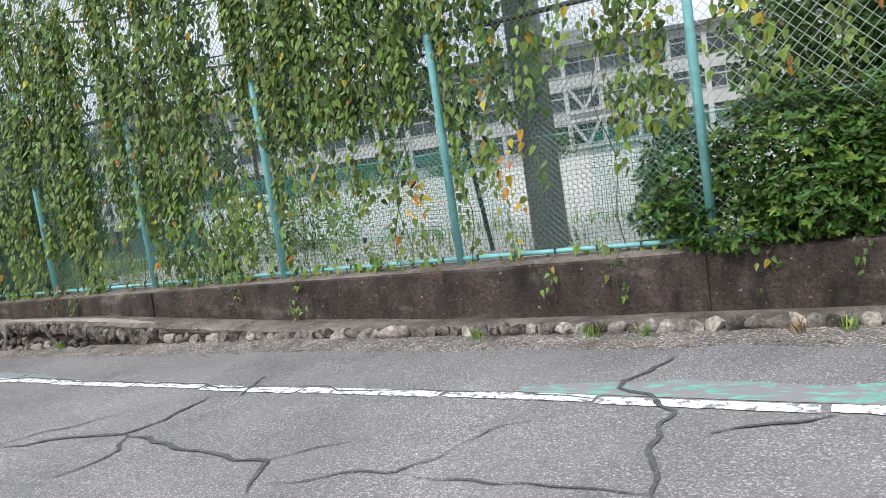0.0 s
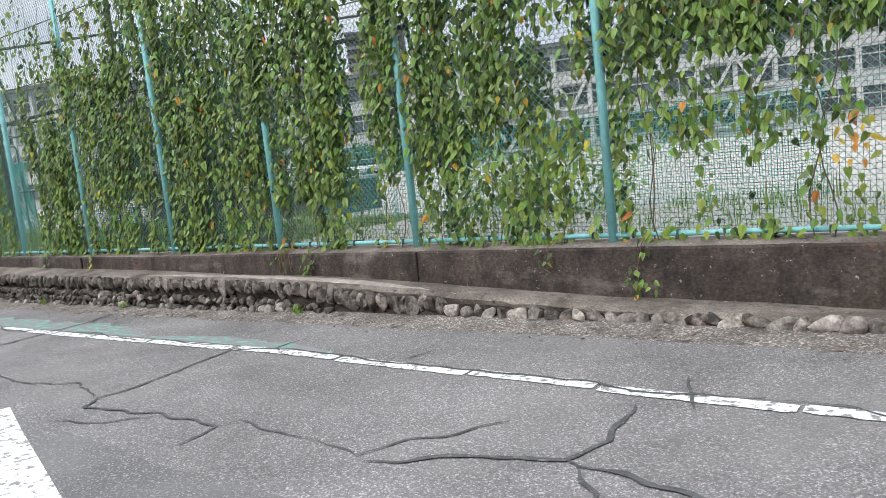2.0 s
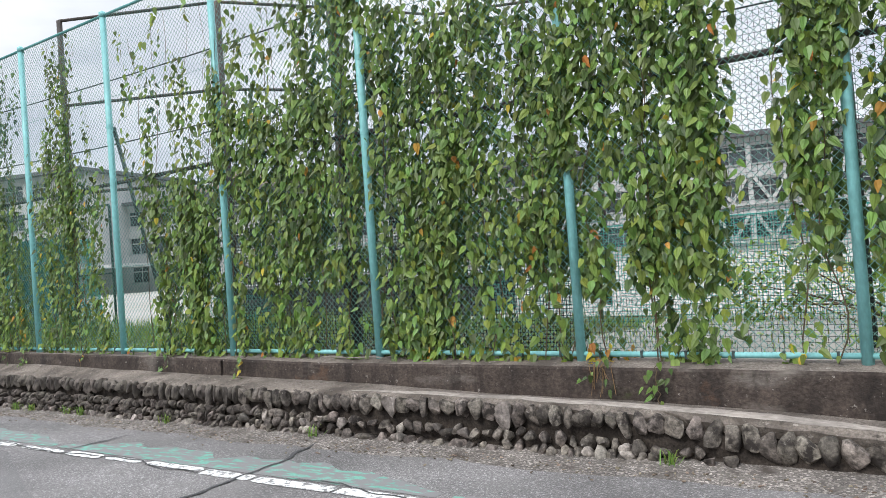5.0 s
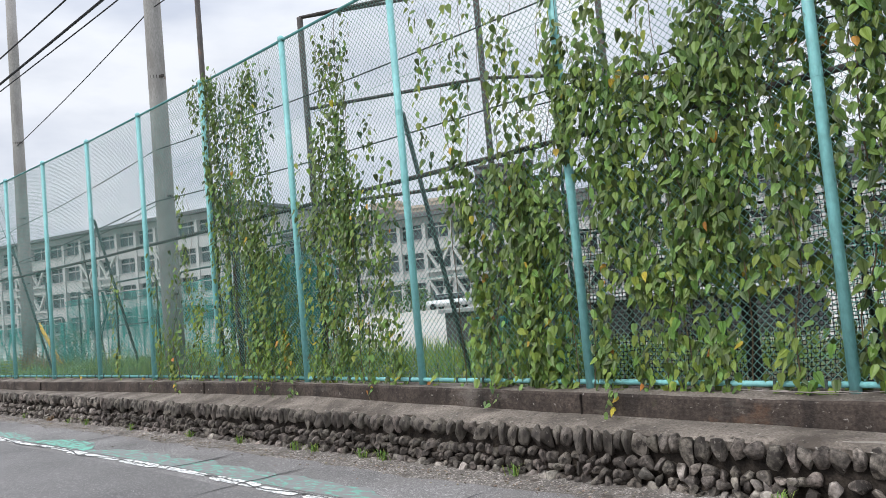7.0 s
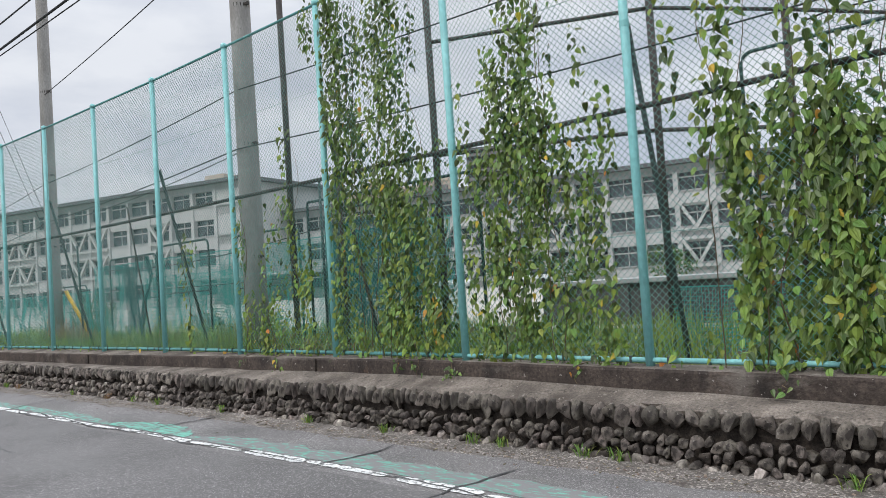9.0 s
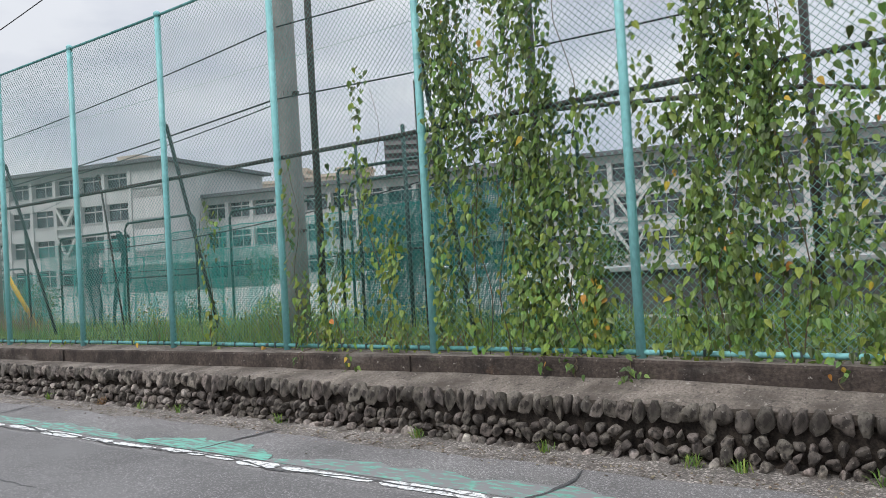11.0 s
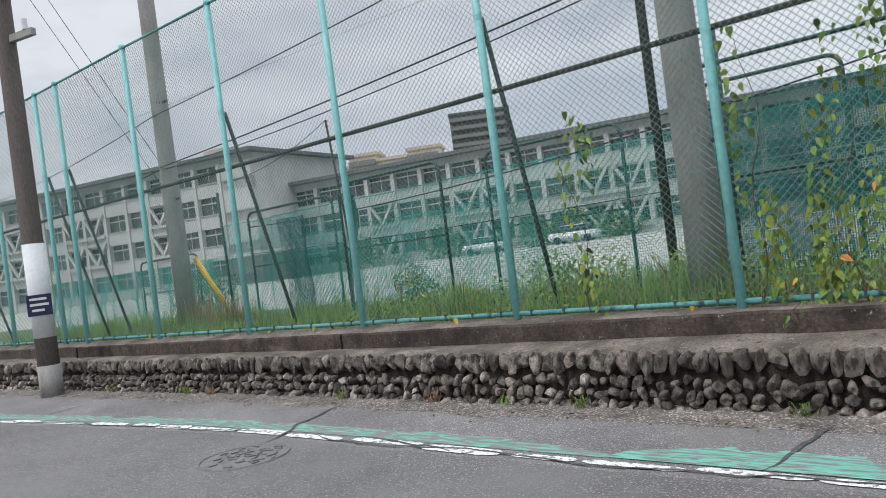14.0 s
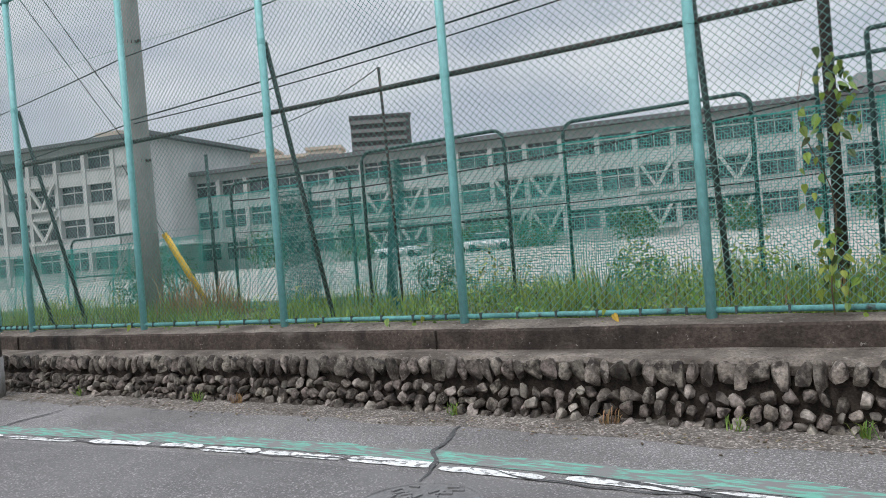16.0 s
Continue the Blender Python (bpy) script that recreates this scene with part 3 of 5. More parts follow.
for x in np.arange(6, -50, -0.07):
    a, b, k = road_z(x), ledge_z(x), kerb_y(x)
    k += 0.03 if b - a < 0.2 else 0.0
    deep = 0.055 * min(1.0, max(0.0, (b - a - 0.22) / 0.18))
    dent = [0.028 * noise.noise((x * 5, j * 1.7, 6)) + 0.015 * noise.noise((x * 14, j * 2.3, 9)) for j in range(5)]
    rows.append([(x, k + 0.03 + dent[0], a - 0.03)] + [(x, k + 0.05 + deep + 0.05 * u + dent[j], a + (b - a) * u) for j, u in ((1, 0.14), (2, 0.36), (3, 0.6))] + [(x, k + 0.15 + 0.4 * dent[4], b - 0.1), (x, k + 0.16, b - 0.02)])
kerb = setting("stone_kerb", loft(rows), MORTAR, "retaining kerb of rounded river cobbles in dark mortar", "stone kerb")

# yard behind the fence: weedy bank, then pale sand
rows = [[(x, fence_y(x) + 0.12, 0.58), (x, fence_y(x) + 0.6, 0.60 + 0.03 * noise.noise((x, 1, 0))), (x, 8.2, 0.60 + 0.04 * noise.noise((x * 0.7, 4, 0))), (x, 9.3, 0.56), (x, 11.0, 0.52)] for x in np.arange(-8.0, -60, -0.5)]
setting("weed_bank", loft(rows), SOIL, "weedy soil bank behind the fence", "bank")
rows = [[(x + (min(0.0, x + 6) * 0.6 * (1 + noise.noise((j * 1.7, x, 4)))), y, z) for j, (y, z) in enumerate(((fence_y(x) + 0.12, 0.6), (fence_y(x) + 0.6, 0.635), (7.4, 0.64), (8.2, 0.645), (9.3, 0.585), (11.0, 0.535)))] for x in np.arange(12, -8.1, -0.5)]
setting("yard_edge", loft(rows), SAND, "pale sandy ground just behind the fence", "yard")
setting("schoolyard", Shape().add([(-220, 10.9, 0.53), (80, 10.9, 0.53), (80, 260, 0.5), (-220, 260, 0.5)], [(0, 1, 2, 3)]), SAND, "pale sandy schoolyard ground", "yard")

# ---- fence ----
POSTS = [1.4 + 2.0 * k for k in range(2, 0, -1)] + [1.4, -0.62, -2.87, -5.0, -7.02, -8.95, -10.93, -12.92, -14.9, -16.86, -18.86, -20.83, -22.85, -24.83, -26.83, -28.87, -31.0, -31.75] + [-33.75 - 2 * k for k in range(9)]


fence = thing("chain_link_fence", "tall chain-link fence with teal steel posts on a low wall", "fence")


def fence_post(x, braced):
    y = fence_y(x)
    h = FENCE_TOP - WALL_TOP
    p = part("fence_post", Shape().tube([(0, 0, 0), (0, 0, 2.0), (0, 0, h)], 0.0375, 14), TEAL, fence, "", True)
    p.location = (x, y, WALL_TOP - 0.02)
    part("cap", Shape().tube([(0, 0, h - 0.02), (0, 0, h + 0.035), (0, 0, h + 0.055)], 0.043, 12, radii=[0.043, 0.043, 0.02]), TEAL, p, smooth=True)
    part("clamp", Shape().tube([(0, 0, 2.04), (0, 0, 2.10)], 0.041, 12), TEAL, p)
    if braced:
        part("brace", Shape().tube([(0.0, 0.05, 2.75), (-0.02, 0.75, -0.05)], 0.024, 8), BRACE, p, "dark angled steel brace", True)
        part("brace_clamp", Shape().tube([(0, 0, 2.72), (0, 0, 2.77)], 0.041, 12), TEAL, p)
    return p


for i, x in enumerate(POSTS):
    fence_post(x, any(abs(x - b) < 0.1 for b in (-2.87, -7.02, -10.93, -14.9, -18.86, -22.85, -26.83, -31.0, -31.75, -35.75, -39.75)))


def panel(a, b):
    """One bay: two families of slanted wires clipped to the bay, with its rails, clips and tension wires."""
    ya, yb = fence_y(a), fence_y(b)
    m = Vector((b - a, yb - ya, 0))
    w, h, wires = abs(b - a), FENCE_TOP - WALL_TOP - 0.05, Shape()
    for side in (1, -1):
        c = -h
        while c < w:
            lo, hi = max(0.0, -c), min(h, w - c)
            if hi - lo > 0.02:
                ends = []
                for s in (lo, hi):
                    u = (c + s) if side > 0 else w - (c + s)
                    ends.append((m.x * u / w, m.y * u / w + 0.002 * side - 0.004, 0.06 + s))
                wires.tube(ends, 0.0025, 3, False)
            c += 0.06 if a < 0 else 0.095
    f = part("chain_link_panel", wires, WIRE if a < 0 else WIRE_PALE, fence)
    f.location = (a, ya, WALL_TOP - 0.02)
    part("top_rail", Shape().tube([(0, 0, FENCE_TOP - WALL_TOP), (m.x, m.y, FENCE_TOP - WALL_TOP)], 0.017, 8), TEAL_DULL, f, smooth=True)
    part("middle_rail", Shape().tube([(0, 0.06, 2.07), (m.x, m.y + 0.06, 2.07)], 0.024, 8), RAIL_DARK, f, "weathered dark steel rail", True)
    part("bottom_rail", Shape().tube([(0, 0.0, 0.055), (m.x, m.y, 0.055)], 0.021, 8), TEAL if a > -15 else TEAL_DULL, f, smooth=True)
    for k in range(6):
        u = (k + 0.5) / 6
        part("clip", Shape().box(-0.008, 0.008, -0.027, 0.005, 0.03, 0.085, pose(m.x * u, m.y * u, 0), 0), BRACE, f)
    for zc in (1.05, 3.1):
        part("tension_wire", Shape().tube([(0, 0.012, zc), (m.x / 2, m.y / 2 + 0.012, zc - 0.008), (m.x, m.y + 0.012, zc)], 0.003, 4), WIRE, f)


for a, b in zip(POSTS, POSTS[1:]):
    panel(a, b)

# ---- poles ----
def pole(name, label, x, y, z0, z1, r0, r1, mat, group=""):
    p = thing(name, label, "utility pole", group, (x, y, z0))
    part("shaft", Shape().tube([(0, 0, (z1 - z0) * k / 6) for k in range(7)], r0, 20, radii=[r0 + (r1 - r0) * k / 6 for k in range(7)]), mat, p, smooth=True)
    return p


p1 = pole("utility_pole", "round grey concrete utility pole standing behind the fence", -21.28, 6.78, 0.5, 10.5, 0.165, 0.12, POLE_CONCRETE, "utility poles")
p2 = pole("utility_pole", "round grey concrete utility pole with a yellow guarded guy wire", -31.05, 7.75, 0.5, 10.5, 0.165, 0.12, POLE_CONCRETE, "utility poles")
for p, hs in ((p1, (1.4, 3.0, 5.0)), (p2, (2.3, 4.0, 6.0))):
    for h in hs:
        part("band", Shape().tube([(0, 0, h), (0, 0, h + 0.05)], 0.163 - 0.0042 * h, 18), RAIL_DARK, p)
        part("bolt", Shape().box(0.12, 0.22, -0.02, 0.02, h + 0.01, h + 0.045), RAIL_DARK, p)
part("guy_wire", Shape().tube([(-0.22, -0.14, 2.3), (0.58, 0.62, 0.02)], 0.006, 6), CABLE, p2)
part("guy_guard", Shape().tube([(0.14, 0.2, 1.28), (0.56, 0.6, 0.08)], 0.045, 10), YELLOW, p2, "yellow plastic guy-wire guard", True)
p3 = pole("roadside_pole", "brown roadside utility pole with a white sheet and navy notice", -30.43, 5.12, -0.05, 11, 0.15, 0.11, POLE_BROWN)
part("base_sleeve", Shape().tube([(0, 0, 0), (0, 0, 0.5)], 0.158, 20), POLE_CONCRETE, p3, "weathered grey foot", True)
part("white_sheet", Shape().tube([(0, 0, 0.9), (0, 0, 2.25)], 0.151, 20), SIGN_WHITE, p3, "white wrapped sheet", True)
sign = part("small_sign", Shape().box(-0.16, 0.16, -0.165, -0.155, 1.22, 1.52, pose(0, 0, 0, 0, 0, 62)), SIGN_NAVY, p3, "small navy notice with white writing")
for k, (a, b, zz) in enumerate(((-0.12, 0.1, 1.44), (-0.12, 0.12, 1.36), (-0.1, 0.06, 1.28))):
    part("text_bar", Shape().box(a, b, -0.169, -0.166, zz, zz + 0.035, pose(0, 0, 0, 0, 0, 62)), SIGN_WHITE, sign)
part("cross_arm", Shape().box(-0.6, 0.6, -0.04, 0.04, 5.15, 5.25, pose(0, 0, 0, 0, 0, 15)), POLE_CONCRETE, p3)
part("insulator", Shape().tube([(0.45, 0.1, 5.25), (0.45, 0.1, 5.4)], 0.04, 10), SIGN_WHITE, p3)


def cable(a, b, sag, r=0.008, label="black overhead cable strung between poles"):
    a, b = Vector(a), Vector(b)
    pts = [a.lerp(b, k / 16) - Vector((0, 0, 4 * sag * (k / 16) * (1 - k / 16))) for k in range(17)]
    ob = part("overhead_cable", Shape().tube(pts, r, 5), CABLE, None, label, True)
    return tagged(ob, "", "cable", "overhead cables")


cable((-31.05, 7.6, 4.3), (-21.28, 6.65, 4.3), 0.06, 0.009)
cable((-31.05, 7.6, 4.3), (-46, 9, 4.4), 0.2, 0.009)
cable((-21.28, 6.65, 4.3), (-8, 6.9, 4.4), 0.15, 0.009)
cable((-31.05, 7.6, 3.4), (-21.28, 6.62, 3.46), 0.05, 0.011)
cable((-31.05, 7.65, 3.36), (-21.28, 6.66, 3.42), 0.12, 0.008)
cable((-31.05, 7.6, 3.36), (-46, 9, 3.3), 0.12, 0.009)
cable((-21.28, 6.62, 3.46), (-8, 6.9, 3.5), 0.15, 0.009)
cable((-31.05, 7.7, 6.45), (-21.28, 6.75, 6.7), 0.05, 0.01)
cable((-21.28, 6.75, 6.7), (-8, 7.0, 7.2), 0.1, 0.01)
cable((-30.4, 5.1, 6.17), (12, 4.6, 6.3), 0.12, 0.013)
cable((-30.4, 5.1, 5.76), (12, 4.6, 5.8), 0.1, 0.02)
cable((-30.4, 5.12, 5.72), (12, 4.7, 5.72), 0.18, 0.01)
cable((-30.4, 5.1, 6.17), (-70, 3.5, 6.3), 0.2, 0.013)
cable((-30.4, 5.1, 5.76), (-70, 3.5, 5.8), 0.2, 0.02)
cable((-31.08, 7.72, 2.9), (-39.5, 7.5, 12.4), 0.0, 0.007, "thin steel stay wire running up beside the pole")
cable((-31.02, 7.7, 3.3), (-39.0, 7.55, 12.7), 0.0, 0.007, "thin steel stay wire running up beside the pole")

# ---- school ----
U = Vector((0.966, 0.257, 0))
N = Vector((-0.257, 0.966, 0))


def place(origin):
    return Matrix(((U.x, N.x, 0, origin[0]), (U.y, N.y, 0, origin[1]), (0, 0, 1, origin[2]), (0, 0, 0, 1)))


def school_block(label, origin, length, depth, height, bays, braced, blank_left=0.0, blank_right=0.0, storeys=3):
    """A long block: piers, spandrels, recessed windows, steel V braces and a flat overhanging roof. Local x along the front, y into the block."""
    b = thing("school_building", label, "school building", "school blocks")
    b.matrix_world = place(origin)
    ground, pitch = 0.0, (height - 0.5) / storeys
    w = (length - blank_left - blank_right) / bays
    part("core_wall", Shape().box(0.0, length, 0.55, depth, 0, height - 0.25), PLASTER, b)
    part("roof", Shape().box(-0.7, length + 0.9, -0.9, depth + 0.7, height - 0.25, height + 0.12), ROOF_GREY, b, "dark flat roof edge")
    part("eave_band", Shape().box(0, length, -0.05, 0.55, height - 1.0, height - 0.25), PLASTER_BAND, b)
    for s in range(storeys):
        z0 = s * pitch + 0.0
        part("spandrel", Shape().box(0, length, 0.0, 0.55, z0, z0 + 1.15), PLASTER, b)
        part("floor_edge", Shape().box(0, length, -0.12, 0.0, z0 + 1.02, z0 + 1.15), PLASTER_BAND, b)
        part("lintel", Shape().box(0, length, 0.02, 0.55, z0 + 2.95, z0 + pitch), PLASTER, b)
        for i in range(bays):
            x0, x1 = blank_left + i * w + 0.18, blank_left + (i + 1) * w - 0.18
            win = part("window", Shape().box(x0, x1, 0.42, 0.5, z0 + 1.15, z0 + 2.95), GLASS_DARK, b)
            fr = Shape()
            fr.box(x0, x1, 0.33, 0.42, z0 + 2.28, z0 + 2.4)
            for u in (x0, (x0 + x1) / 2 - 0.03, x1 - 0.06):
                fr.box(u, u + 0.06, 0.35, 0.42, z0 + 1.15, z0 + 2.95)
            part("window_frame", fr, FRAME_LIGHT, win)
    for i in range(bays + 1):
        x0 = blank_left + i * w
        part("pier", Shape().box(x0 - 0.22, x0 + 0.22, -0.15, 0.5, 0, height - 0.9), PLASTER, b)
    if blank_left:
        part("blank_wall", Shape().box(0, blank_left - 0.2, 0.0, 0.55, 0, height - 0.9), PLASTER, b)
    if blank_right:
        part("blank_wall", Shape().box(length - blank_right + 0.2, length, 0.0, 0.55, 0, height - 0.9), PLASTER, b)
    for s, i in braced:
        z0, x0, x1 = s * pitch + 1.0, blank_left + i * w, blank_left + (i + 1) * w
        xm = (x0 + x1) / 2
        v = Shape()
        for a, c in ((x0 + 0.2, xm), (x1 - 0.2, xm)):
            d = Vector((c - a, 0, -2.3))
            v.box(-d.length / 2, d.length / 2, -0.14, 0.14, -0.14, 0.14, Matrix.Translation(((a + c) / 2, -0.3, z0 + 1.15)) @ pose(0, 0, 0, 0, math.degrees(math.atan2(-d.z, d.x)), 0))
        v.box(x0, x1, -0.42, -0.16, z0 - 0.3, z0 - 0.05)
        v.box(x0, x1, -0.42, -0.16, z0 + 2.15, z0 + 2.4)
        part("brace_frame", v, FRAME_LIGHT, b, "pale steel V-shaped earthquake brace")
    return b


LOW = (-86.4, 54.4, 0.5)
low = school_block("long three-storey white school block with steel earthquake braces", LOW, 96, 12, 10.2, 30, [(s, i) for s in (0, 1) for i in (6, 7, 10, 11, 14, 16, 20, 21, 25, 27)] + [(0, 3), (1, 3)])
HIGH = (-84.3 - 60 * U.x, 47.9 - 60 * U.y, 0.5)
high = school_block("taller white school block with a blank gable wall", HIGH, 60, 18, 13.7, 16, [(s, i) for s in (1, 2) for i in (1, 2, 5, 6, 9, 10, 13)], blank_right=4.2, storeys=4)
part("canopy", Shape().box(54, 66, -2.5, 6, 2.8, 3.15), PLASTER, high, "flat entrance canopy")
part("roof_tank", Shape().box(50.5, 53.5, 4, 7, 13.8, 15.3), BEIGE, high, "beige rooftop tank box")
part("stair_box", Shape().box(63, 66, 4, 7, 10.3, 12.3), PLASTER_BAND, low, "rooftop service box")

# distant tower and apartments
def tower(name, label, x, y, w, d, h, mat, band, floors, turn):
    t = thing(name, label, "apartment tower", "", (x, y, 0))
    t.rotation_euler = (0, 0, radians(turn))
    part("core_wall", Shape().box(-w / 2, w / 2, 0, d, 0, h), mat, t)
    part("roof", Shape().box(-w / 2 - 0.4, w / 2 + 0.4, -0.4, d + 0.4, h, h + 0.8), mat, t)
    for k in range(floors):
        z = h * (k + 0.2) / floors
        part("balcony", Shape().box(-w / 2, w / 2 - w * 0.08, -1.1, 0, z, z + h / floors * 0.42), band, t)
    return t


tower("apartment_tower", "grey-brown high-rise apartment block with pale balcony bands", -184, 219, 21, 16, 48, TOWER_BROWN, TOWER_PALE, 16, 38)
for k, (dx, w, h) in enumerate(((0, 10, 27.0), (9, 8, 30.0), (17, 10, 28.0), (26, 9, 29.5), (33, 8, 26.5))):
    tower("apartment_house", "distant beige apartment building with stepped roofs", -181 + dx * 0.85, 145 + dx * 0.53, w, 9, h, BEIGE, TOWER_PALE, 9, 32)

# ---- plants ----
def leaf_cloud(name, parent, pts, normals, downs, sizes, mats, picks, outline, fold=0.4, label=""):
    """Many folded leaves as one mesh: outline is half a leaf, from stem to tip, as (side, along)."""
    pts, normals, downs, sizes = (np.asarray(a, float) for a in (pts, normals, downs, sizes))
    normals /= np.linalg.norm(normals, axis=1, keepdims=True)
    side = np.cross(downs, normals)
    side /= np.linalg.norm(side, axis=1, keepdims=True)
    downs = np.cross(normals, side)
    droop = rng.uniform(0.0, 0.5, len(pts))
    half = [(0.0, 0.0)] + list(outline) + [(0.0, 1.0)]
    loc = half + [(-u, v) for u, v in outline[::-1]]
    n, k = len(pts), len(loc)
    verts = np.zeros((n, k, 3))
    for j, (u, v) in enumerate(loc):
        verts[:, j] = pts + sizes[:, None] * (u * side + (v - 0.1) * downs - (fold * abs(u) + droop[:, None] * v * v) * normals)
    h = len(half)
    base = np.arange(n)[:, None] * k
    left = (base + np.arange(h)[None]).tolist()
    right = (base + np.array([0] + [h - 1] + list(range(h, k)))[None]).tolist()
    faces = [f for pair in zip(left, right) for f in pair]
    me = mesh_of(name, verts.reshape(-1, 3), faces, mats, False, np.repeat(picks, 2).astype(int))
    ob = new(name, me)
    ob.parent = parent
    tagged(ob, label, "", "", "stuff")
    return ob


HEART = [(0.14, -0.08), (0.27, 0.02), (0.31, 0.2), (0.26, 0.44), (0.12, 0.75)]
LANCE = [(0.16, 0.25), (0.2, 0.55), (0.1, 0.85)]
rng = np.random.default_rng(11)


# height above which leaves hang over the front of a post
POST_COVER = {-2.87: 2.7, -5.0: 2.75, -7.02: 2.1, -8.95: 2.1, -10.93: 3.7, -12.92: 2.45}


def ivy(patches, seed, old=0.006):
    """Leaves strung along short hanging shoots over patches (x0, x1, z0, z1, leaf cover): shoots bunch into upright columns."""
    P, Nn, D, S, K = [], [], [], [], []
    for x0, x1, z0, z1, cover in patches:
        x0, x1 = min(x0, x1), max(x0, x1)
        big = x0 > -14.9
        wanted, made, tries = cover * (x1 - x0) * (z1 - z0) / (0.00165 if big and cover > 0.9 else 0.0027 if big else 0.0019), 0, 0
        while made < wanted and tries < 6000:
            tries += 1
            sx = rng.uniform(x0, x1)
            top = z0 + (z1 - z0) * rng.uniform(0.02, 1.06)
            bunch = 0.55 + 0.8 * noise.noise((sx * 3.1, top * 0.4, seed)) + 1.1 * noise.noise((sx * 4.5, top * 2.6, seed + 3))
            if rng.random() > bunch + (0.15 if cover > 1.3 and x0 > -13 else 0.0):
                continue
            length = min(rng.uniform(0.15, 0.7), top - z0 + 0.12)
            depth0 = rng.normal(-0.015, 0.05) if cover > 0.9 else rng.normal(0.0, 0.025)
            if cover > 0.9 and rng.random() < 0.4:
                depth0 = rng.uniform(0.06, 0.3)
            z, turn, k = top, rng.uniform(-0.12, 0.12), 0
            while z > top - length:
                x = sx + turn * (top - z) + (0.045 if k % 2 else -0.045) * rng.uniform(0.3, 1.3)
                depth = depth0 + rng.normal(0, 0.018)
                near = min(POSTS, key=lambda q: abs(q - x))
                if abs(near - x) < 0.09 and z < POST_COVER.get(near, 9.0) + 0.25 * noise.noise((x * 3, z, seed)):
                    if depth0 < 0.04 and rng.random() < 0.6:
                        z -= 0.05
                        continue
                    depth = 0.09 + abs(rng.normal(0, 0.05))
                elif abs(near - x) < 0.1:
                    depth = min(depth, -0.02)
                P.append((x, fence_y(x) - 0.03 + depth, z))
                Nn.append((rng.normal(0, 0.5), -1.0, rng.normal(0.45, 0.42)))
                a = rng.normal(0, 0.38)
                D.append((math.sin(a), rng.normal(-0.1, 0.15), -math.cos(a)))
                S.append(rng.uniform(0.05, 0.108) if big else rng.uniform(0.04, 0.086))
                pick = rng.random()
                warm = old * 0.5 + (0.008 if noise.noise((x * 1.9, z * 1.9, 40)) > 0.42 else 0)
                young = (0.5 if z < 1.7 else 0.25) if cover < 0.7 else 0.16 if z < 1.6 else 0.05
                K.append(1 if pick < warm else 2 if pick < warm + young else 0)
                made, k = made + 1, k + 1
                z -= rng.uniform(0.035, 0.065)
    return P, Nn, D, S, K


def stems(parent, columns, seed):
    """Thin wandering stems, each a part of its own."""
    for x, z1, n in columns:
        for k in range(max(1, n // 2)):
            u = x + rng.normal(0, 0.14)
            pts = [(u + 0.22 * noise.noise((u * 3, z * 1.3, seed + k)), fence_y(u) - 0.02 + 0.03 * noise.noise((u, z * 2, k + 9)), z) for z in np.arange(WALL_TOP - 0.01, z1, 0.16)]
            part("stem", Shape().tube(pts, 0.005, 4, radii=[0.005 - 0.003 * i / len(pts) for i in range(len(pts))]), STEM, parent, "thin brown climbing stem")


def vine(label, patches, columns, seed, old=0.006):
    v = thing("climbing_vine", label, "climbing vine", "vines on the fence")
    P, Nn, D, S, K = ivy(patches, seed, old)
    leaf_cloud("foliage", v, P, Nn, D, S, [LEAF, LEAF_OLD, LEAF_YOUNG], np.array(K), HEART)
    stems(v, columns, seed)


vine("sparse climbing vine with yellow leaves near the shrub", [(-2.95, -1.95, 2.0, 4.75, 1.25), (-2.95, -1.95, 1.35, 2.0, 0.4), (-2.8, -1.9, 0.7, 1.35, 0.08), (-1.9, -1.0, 2.35, 4.75, 0.5), (-1.15, -0.6, 1.7, 4.75, 0.6), (-1.3, -1.1, 0.9, 2.2, 0.3), (-0.6, 2.8, 1.85, 4.75, 0.32)], [(-2.5, 4.5, 3), (-1.2, 3.4, 3), (0.5, 4.6, 2)], 1, 0.06)
vine("climbing vine hanging thickly from the upper fence", [(-5.2, -3.05, 2.1, 4.75, 2.6), (-5.1, -3.15, 1.4, 2.1, 0.75), (-5.0, -3.1, 0.7, 1.4, 0.2), (-5.2, -4.85, 0.68, 1.3, 0.5)], [(-3.5, 4.6, 4), (-4.5, 4.6, 4)], 2, 0.03)
vine("dense curtain of green climbing vine", [(-6.75, -5.6, 1.6, 4.75, 1.9), (-6.65, -5.6, 0.65, 1.6, 1.0), (-7.35, -6.7, 1.35, 4.75, 1.9), (-7.3, -6.7, 0.65, 1.35, 0.3), (-5.6, -5.1, 0.65, 2.6, 0.45), (-5.75, -5.2, 2.6, 4.75, 0.3)], [(-6.1, 4.6, 5), (-6.7, 4.6, 5), (-5.4, 4.5, 3)], 3, 0.03)
vine("dense curtain of green climbing vine with thin lower leaves", [(-7.9, -7.3, 0.65, 2.3, 0.32), (-7.9, -7.3, 2.3, 4.75, 0.6), (-9.2, -7.85, 1.25, 3.9, 2.1), (-9.15, -7.9, 3.9, 4.75, 1.0), (-9.2, -7.85, 0.65, 1.25, 0.7)], [(-7.4, 4.6, 4), (-8.3, 4.6, 5), (-8.8, 4.6, 4)], 4, 0.02)
